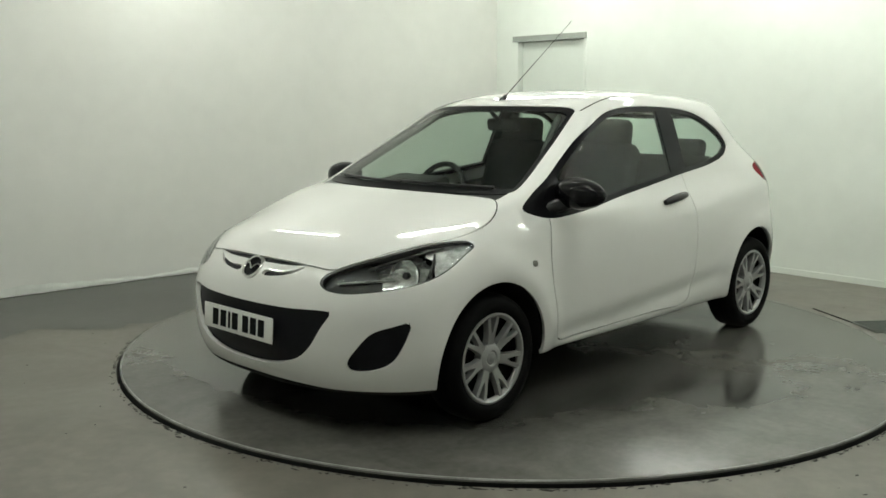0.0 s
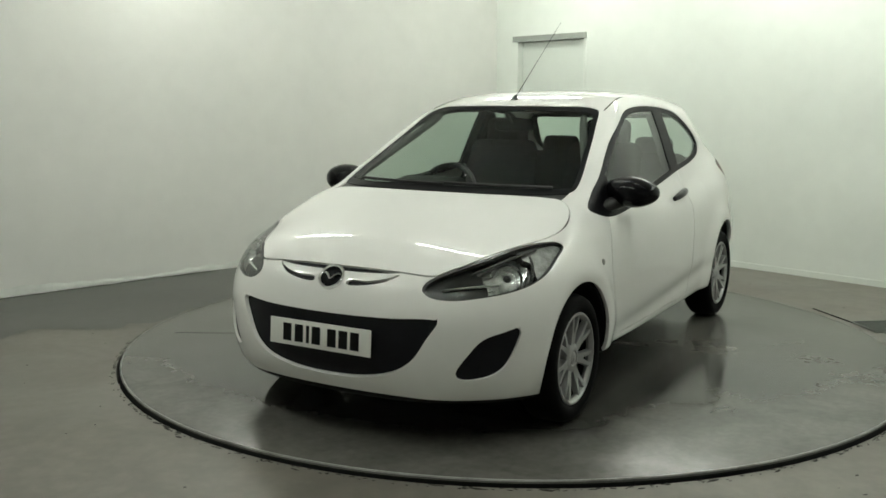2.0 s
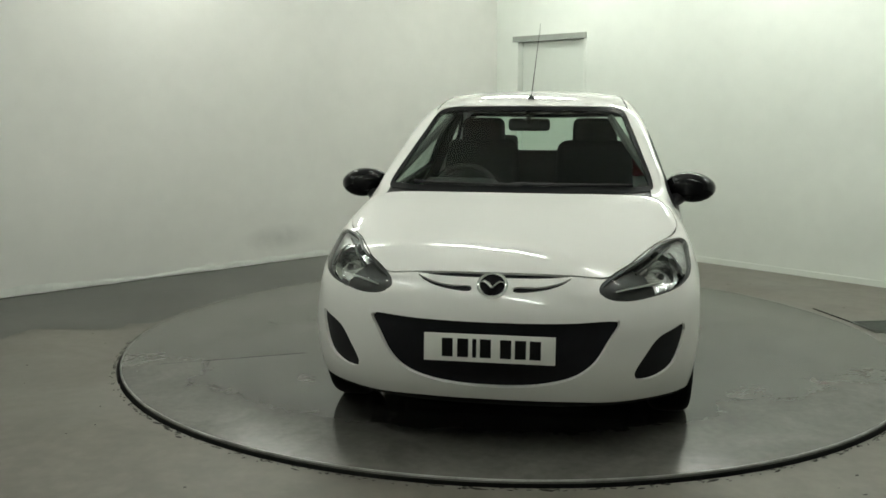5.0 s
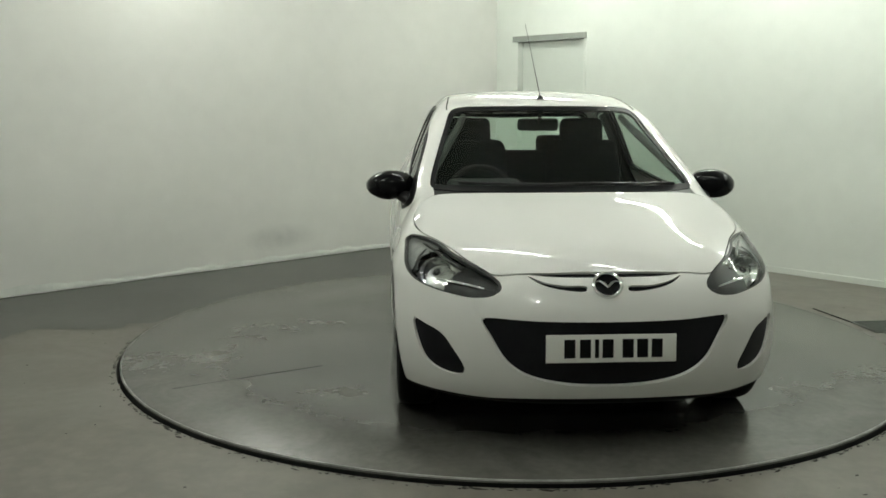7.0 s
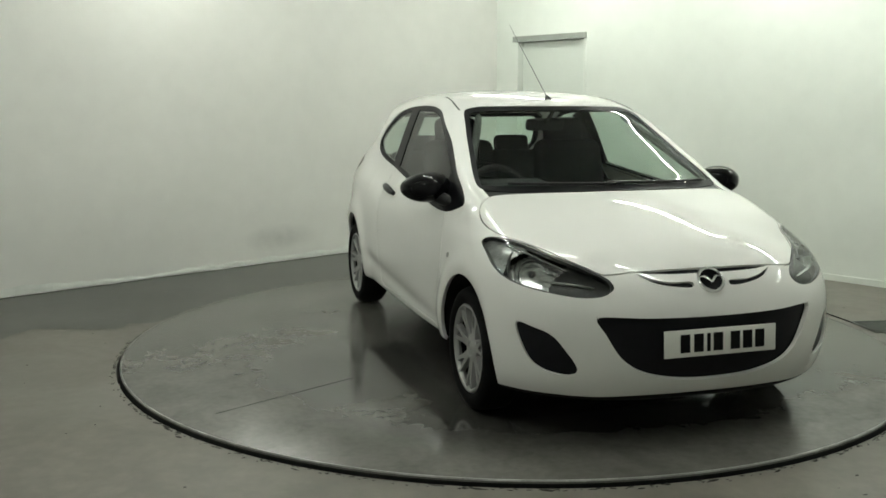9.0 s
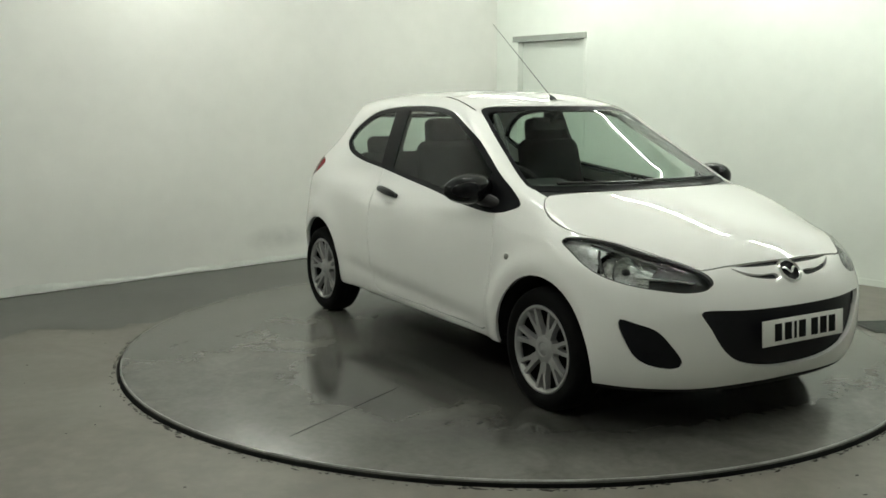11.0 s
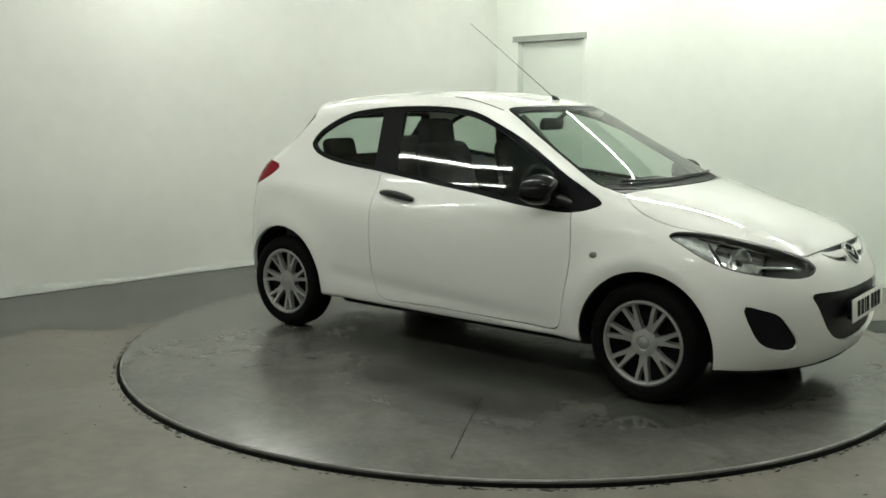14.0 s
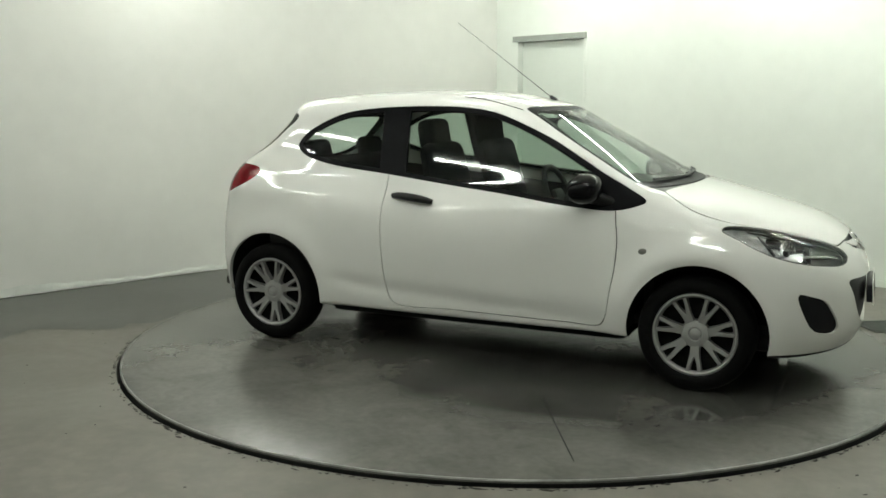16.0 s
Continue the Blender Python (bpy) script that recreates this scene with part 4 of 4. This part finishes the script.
def build_cabin(car):
    def seat(x, y, name="front_seat"):
        s = empty(name)
        s.parent = car
        s["label"] = "charcoal cloth seat with headrest"
        bm = bmesh.new()
        box(bm, (.50, .50, .17), (0, 0, .47), (0, -8, 0), bevel=.05, segments=3)
        part("cushion", bm, M_SEAT, s)
        bm = bmesh.new()
        box(bm, (.15, .52, .70), (-.31, 0, .84), (0, -14, 0), bevel=.06, segments=3, taper=(.75, .86))
        part("backrest", bm, M_SEAT, s)
        bm = bmesh.new()
        box(bm, (.11, .27, .18), (-.43, 0, 1.225), (0, -8, 0), bevel=.045, segments=3)
        part("headrest", bm, M_SEAT, s)
        for yy in (-.06, .06):
            bm = bmesh.new()
            tube(bm, ((-.375, yy, 1.05), (-.42, yy, 1.16)), .007, 6)
            part("headrest_post", bm, M_CHROME, s)
        s.matrix_basis = pose(x, y, 0)
    seat(.12, .35)
    seat(.05, -.35)
    bm = bmesh.new()
    box(bm, (.46, 1.16, .16), (-.80, 0, .50), (0, -6, 0), bevel=.05, segments=3)
    box(bm, (.16, 1.16, .56), (-1.10, 0, .80), (0, -16, 0), bevel=.06, segments=3)
    rear = part("rear_bench", bm, M_SEAT, car, "charcoal cloth rear bench")
    for y in (-.34, .34):
        bm = bmesh.new()
        box(bm, (.09, .26, .15), (-1.20, y, 1.105), (0, -14, 0), bevel=.04, segments=3)
        part("rear_headrest", bm, M_SEAT, rear)
    # dashboard with a raised hood over the dials
    bm = bmesh.new()
    for w in box(bm, (.44, 1.34, .30), (.74, 0, .80), (0, 6, 0), bevel=.06, segments=3):
        pass
    box(bm, (.22, .40, .08), (.60, -.35, .955), (0, 8, 0), bevel=.035, segments=3)
    box(bm, (.18, .30, .40), (.60, 0, .70), (0, -12, 0), bevel=.04)
    part("dashboard", bm, M_TRIM, car, "dark grey plastic dashboard")
    wheel = bmesh.new()
    ring = []
    for i in range(33):
        a = 2 * math.pi * i / 32
        ring.append((0, .185 * math.cos(a), .185 * math.sin(a)))
    tube(wheel, ring, .016, 8)
    box(wheel, (.03, .34, .03), (-.005, 0, -.01), bevel=.01)
    box(wheel, (.03, .03, .17), (-.005, 0, -.09), bevel=.01)
    box(wheel, (.05, .14, .13), (-.01, 0, -.01), bevel=.025)
    wheel.transform(pose(.40, -.35, .885, 0, -24, 0))
    part("steering_wheel", wheel, M_TRIM, car, "black steering wheel")
    bm = bmesh.new()
    tube(bm, ((.43, -.35, .88), (.62, -.35, .80)), .035, 10)
    part("steering_column", bm, M_TRIM, car)
    bm = bmesh.new()
    box(bm, (.035, .235, .07), (.22, -.01, 1.285), (0, 10, 0), bevel=.022, segments=3)
    mir = part("interior_mirror", bm, M_TRIM, car, "dark interior mirror")
    bm = bmesh.new()
    tube(bm, ((.245, -.01, 1.30), (.325, -.01, 1.355)), .012, 8)
    part("mirror_stalk", bm, M_TRIM, mir)
    # floor, door linings, boot, roof lining, inner pillars
    bm = bmesh.new()
    box(bm, (3.0, 1.30, .05), (-.2, 0, .30), bevel=.01)
    box(bm, (.05, 1.30, .62), (.98, 0, .62), bevel=.01)
    box(bm, (.05, 1.16, .50), (-1.55, 0, .60), bevel=.01)
    part("cabin_floor", bm, M_TRIM, car, "dark cabin floor")
    for k in (1, -1):
        bm = bmesh.new()
        rows = []
        for z in (.32, .55, .72, .80, .825):
            rows.append([bm.verts.new(q - g * (.055 + (.03 if z < .8 else 0))) for q, g in (skin_point(x, z + (.09 - .105 * x if z > .79 else 0) * .9, k) for x in np.linspace(-1.30, .86, 24))])
        for a, b in zip(rows, rows[1:]):
            for i in range(len(a) - 1):
                bm.faces.new((a[i], a[i + 1], b[i + 1], b[i]))
        part("door_lining", bm, M_TRIM, car, "dark door lining")
        bm = bmesh.new()
        pts = [skin_point(-.485 - .10 * (z - 1.0), z, k) for z in np.linspace(.9, 1.36, 8)]
        tube(bm, [q - g * .045 for q, g in pts], .034, 8)
        part("pillar_lining", bm, M_TRIM, car)
        bm = bmesh.new()
        pts = []
        for f in np.linspace(0, 1, 8):
            x, z = .36 + .52 * f, 1.335 - .33 * f
            q, g = skin_point(x, z, k)
            pts.append(q - Vector((.055, .014 * k, .004)))
        tube(bm, pts, .034, 8, [.018, .020, .021, .022, .023, .024, .025, .026])
        part("front_pillar_lining", bm, M_PILLAR, car, "grey windscreen pillar lining")
    bm = bmesh.new()
    rows = []
    for x in np.linspace(-1.12, .26, 22):
        row = []
        for y in np.linspace(-.53, .53, 17):
            zt = 1.6
            lo, hi = 1.0, 1.6
            for _ in range(26):
                mid = (lo + hi) / 2
                if body(np.array([x, y, mid])) < 0:
                    lo = mid
                else:
                    hi = mid
            row.append(bm.verts.new((x, y, lo - .028)))
        rows.append(row)
    for a, b in zip(rows, rows[1:]):
        for i in range(len(a) - 1):
            bm.faces.new((a[i], a[i + 1], b[i + 1], b[i]))
    part("roof_lining", bm, M_LINER, car, "pale roof lining")
    bm = bmesh.new()
    box(bm, (.40, 1.06, .02), (-1.38, 0, .97), (0, 4, 0), bevel=.006)
    part("parcel_shelf", bm, M_TRIM, car, "dark parcel shelf")
    for name, size, at, label in (("floor_pan", (1.80, 1.20, .10), (-.05, 0, .212), "black floor pan"), ("undertray", (.62, 1.10, .08), (1.30, 0, .205), "black engine undertray"),
                                  ("silencer", (.34, .60, .11), (-1.48, .05, .235), "dark exhaust silencer")):
        bm = bmesh.new()
        box(bm, size, at, bevel=.03)
        part(name, bm, M_UNDER, car, label)
    # rear axle with its mounts, just under the floor
    bm = bmesh.new()
    tube(bm, ((-1.06, -.60, .235), (-1.06, .60, .235)), .035, 10)
    axle = part("rear_axle", bm, M_UNDER, car, "black rear axle beam")
    for k in (1, -1):
        bm = bmesh.new()
        box(bm, (.24, .07, .07), (-.86, .60 * k, .225), (0, 8, 0), bevel=.02)
        part("trailing_arm", bm, M_UNDER, axle)


def build_front(car):
    # round badge: a chrome ring with a winged shape, drawn plainly
    q, g = nose_point(0, .688)
    m = Matrix.Translation(q - g * .004) @ g.to_track_quat("Z", "Y").to_matrix().to_4x4()
    bm = bmesh.new()
    lathe(bm, ((0, .004), (.046, .004), (.050, .006), (.050, -.01)), 40, "z")
    bm.transform(m)
    badge = part("badge", bm, M_FRAMEBLACK, car, "round chrome and black badge")
    bm = bmesh.new()
    lathe(bm, ((.049, .000), (.050, .010), (.056, .014), (.062, .010), (.064, -.004)), 48, "z")
    for w in bm.verts:
        w.co.y *= .94
    bm.transform(m)
    part("badge_ring", bm, M_CHROME, badge)
    bm = bmesh.new()
    up = (m.to_3x3().inverted() @ Vector((0, 0, 1)))
    turn = math.degrees(math.atan2(up.y, up.x)) - 90
    for s in (-1, 1):
        tube(bm, ((0, -.014, .009), (s * .016, .004, .010), (s * .030, .014, .010), (s * .046, .012, .008)), .005, 6, [.005, .006, .005, .003])
    bm.transform(m @ pose(0, 0, 0, 0, 0, turn))
    part("badge_wing", bm, M_CHROME, badge)
    # number plate with plain bars in place of its characters
    bm = bmesh.new()
    box(bm, (.006, .520, .111), bevel=.002)
    plate_pose = pose(2.026, 0, .452, 0, -4, 0)
    bm.transform(plate_pose)
    plate = part("number_plate", bm, M_PLATE, car, "white number plate with black bars")
    for i, y in enumerate((-.166, -.104, -.058, -.014, .066, .124, .182)):
        bm = bmesh.new()
        box(bm, (.002, .016 if i == 2 else .044, .074), (.0042, y, 0), bevel=.0005, segments=1)
        bm.transform(plate_pose)
        part("bar", bm, M_INK, plate)
    bm = bmesh.new()
    box(bm, (.03, .46, .09), (2.008, 0, .45), (0, -4, 0), bevel=.006)
    part("plate_holder", bm, M_DARK, car)
    # roof aerial, raked back
    bm = bmesh.new()
    lathe(bm, ((.020, -.01), (.019, .006), (.012, .022), (.006, .034)), 16, "z")
    bm.transform(pose(.237, 0, 1.424, 0, -42, 0))
    foot = part("aerial", bm, M_BLACK, car, "thin black roof aerial")
    bm = bmesh.new()
    tube(bm, ((.232, 0, 1.430), (.205, 0, 1.452), (-.09, 0, 1.672), (-.387, 0, 1.892)), .002, 6, [.0040, .0028, .0016, .0012])
    part("aerial_rod", bm, M_BLACK, foot)
    # wipers along the foot of the windscreen
    for y0, y1 in ((-.52, .02), (-.02, .56)):
        bm = bmesh.new()
        pts = []
        for s in np.linspace(0, 1, 9):
            y = y0 + (y1 - y0) * s
            z = 1.012 - .006 * s
            lo, hi = .5, 1.3
            for _ in range(30):
                mid = (lo + hi) / 2
                if body(np.array([mid, y, z])) < 0:
                    lo = mid
                else:
                    hi = mid
            pts.append((lo + .006, y, z + .006))
        tube(bm, pts, .008, 6)
        part("wiper", bm, M_BLACK, car, "black wiper")
    # roof channels
    for k in (1, -1):
        bm = bmesh.new()
        pts = []
        for x in np.linspace(-.12, .24, 12):
            y = .50 - .02 * (min(x, 0) + .5) ** 2 + .036 * min(max((x + .1) / .3, 0), 1)
            lo, hi = 1.0, 1.6
            for _ in range(26):
                mid = (lo + hi) / 2
                if body(np.array([x, y, mid])) < 0:
                    lo = mid
                else:
                    hi = mid
            pts.append((x, y * k, lo - .0022))
        tube(bm, pts, .0048, 6)
        part("roof_channel", bm, M_RIM, car, "thin black roof joint strip")


def build_car():
    car = tagged(empty("car"), "white three-door hatchback car parked on the turntable", "car")
    build_body(car)
    build_front(car)
    first = None
    for x in (WHEEL_X, -WHEEL_X):
        for k in (1, -1):
            m = pose(x, (.738 if x > 0 else .724) * k, WHEEL_Z, 0, (51 if k < 0 else 25) if x > 0 else 5, 0 if k > 0 else 180)
            if first is None:
                first = build_wheel(car)
                first.matrix_basis = m
            else:
                copy_thing(first, m)
    build_wells(car)
    build_cabin(car)
    return car


car = build_car()


def motions():
    steps = [i * .5 for i in range(33)]
    walk(disc, [(t, pose(HUB[0], HUB[1], 0, 0, 0, turn_at(t))) for t in steps])
    walk(car, [(t, pose(HUB[0], HUB[1], 0, 0, 0, turn_at(t)) @ pose(CAR_OFF[0], CAR_OFF[1], 0)) for t in steps])


motions()
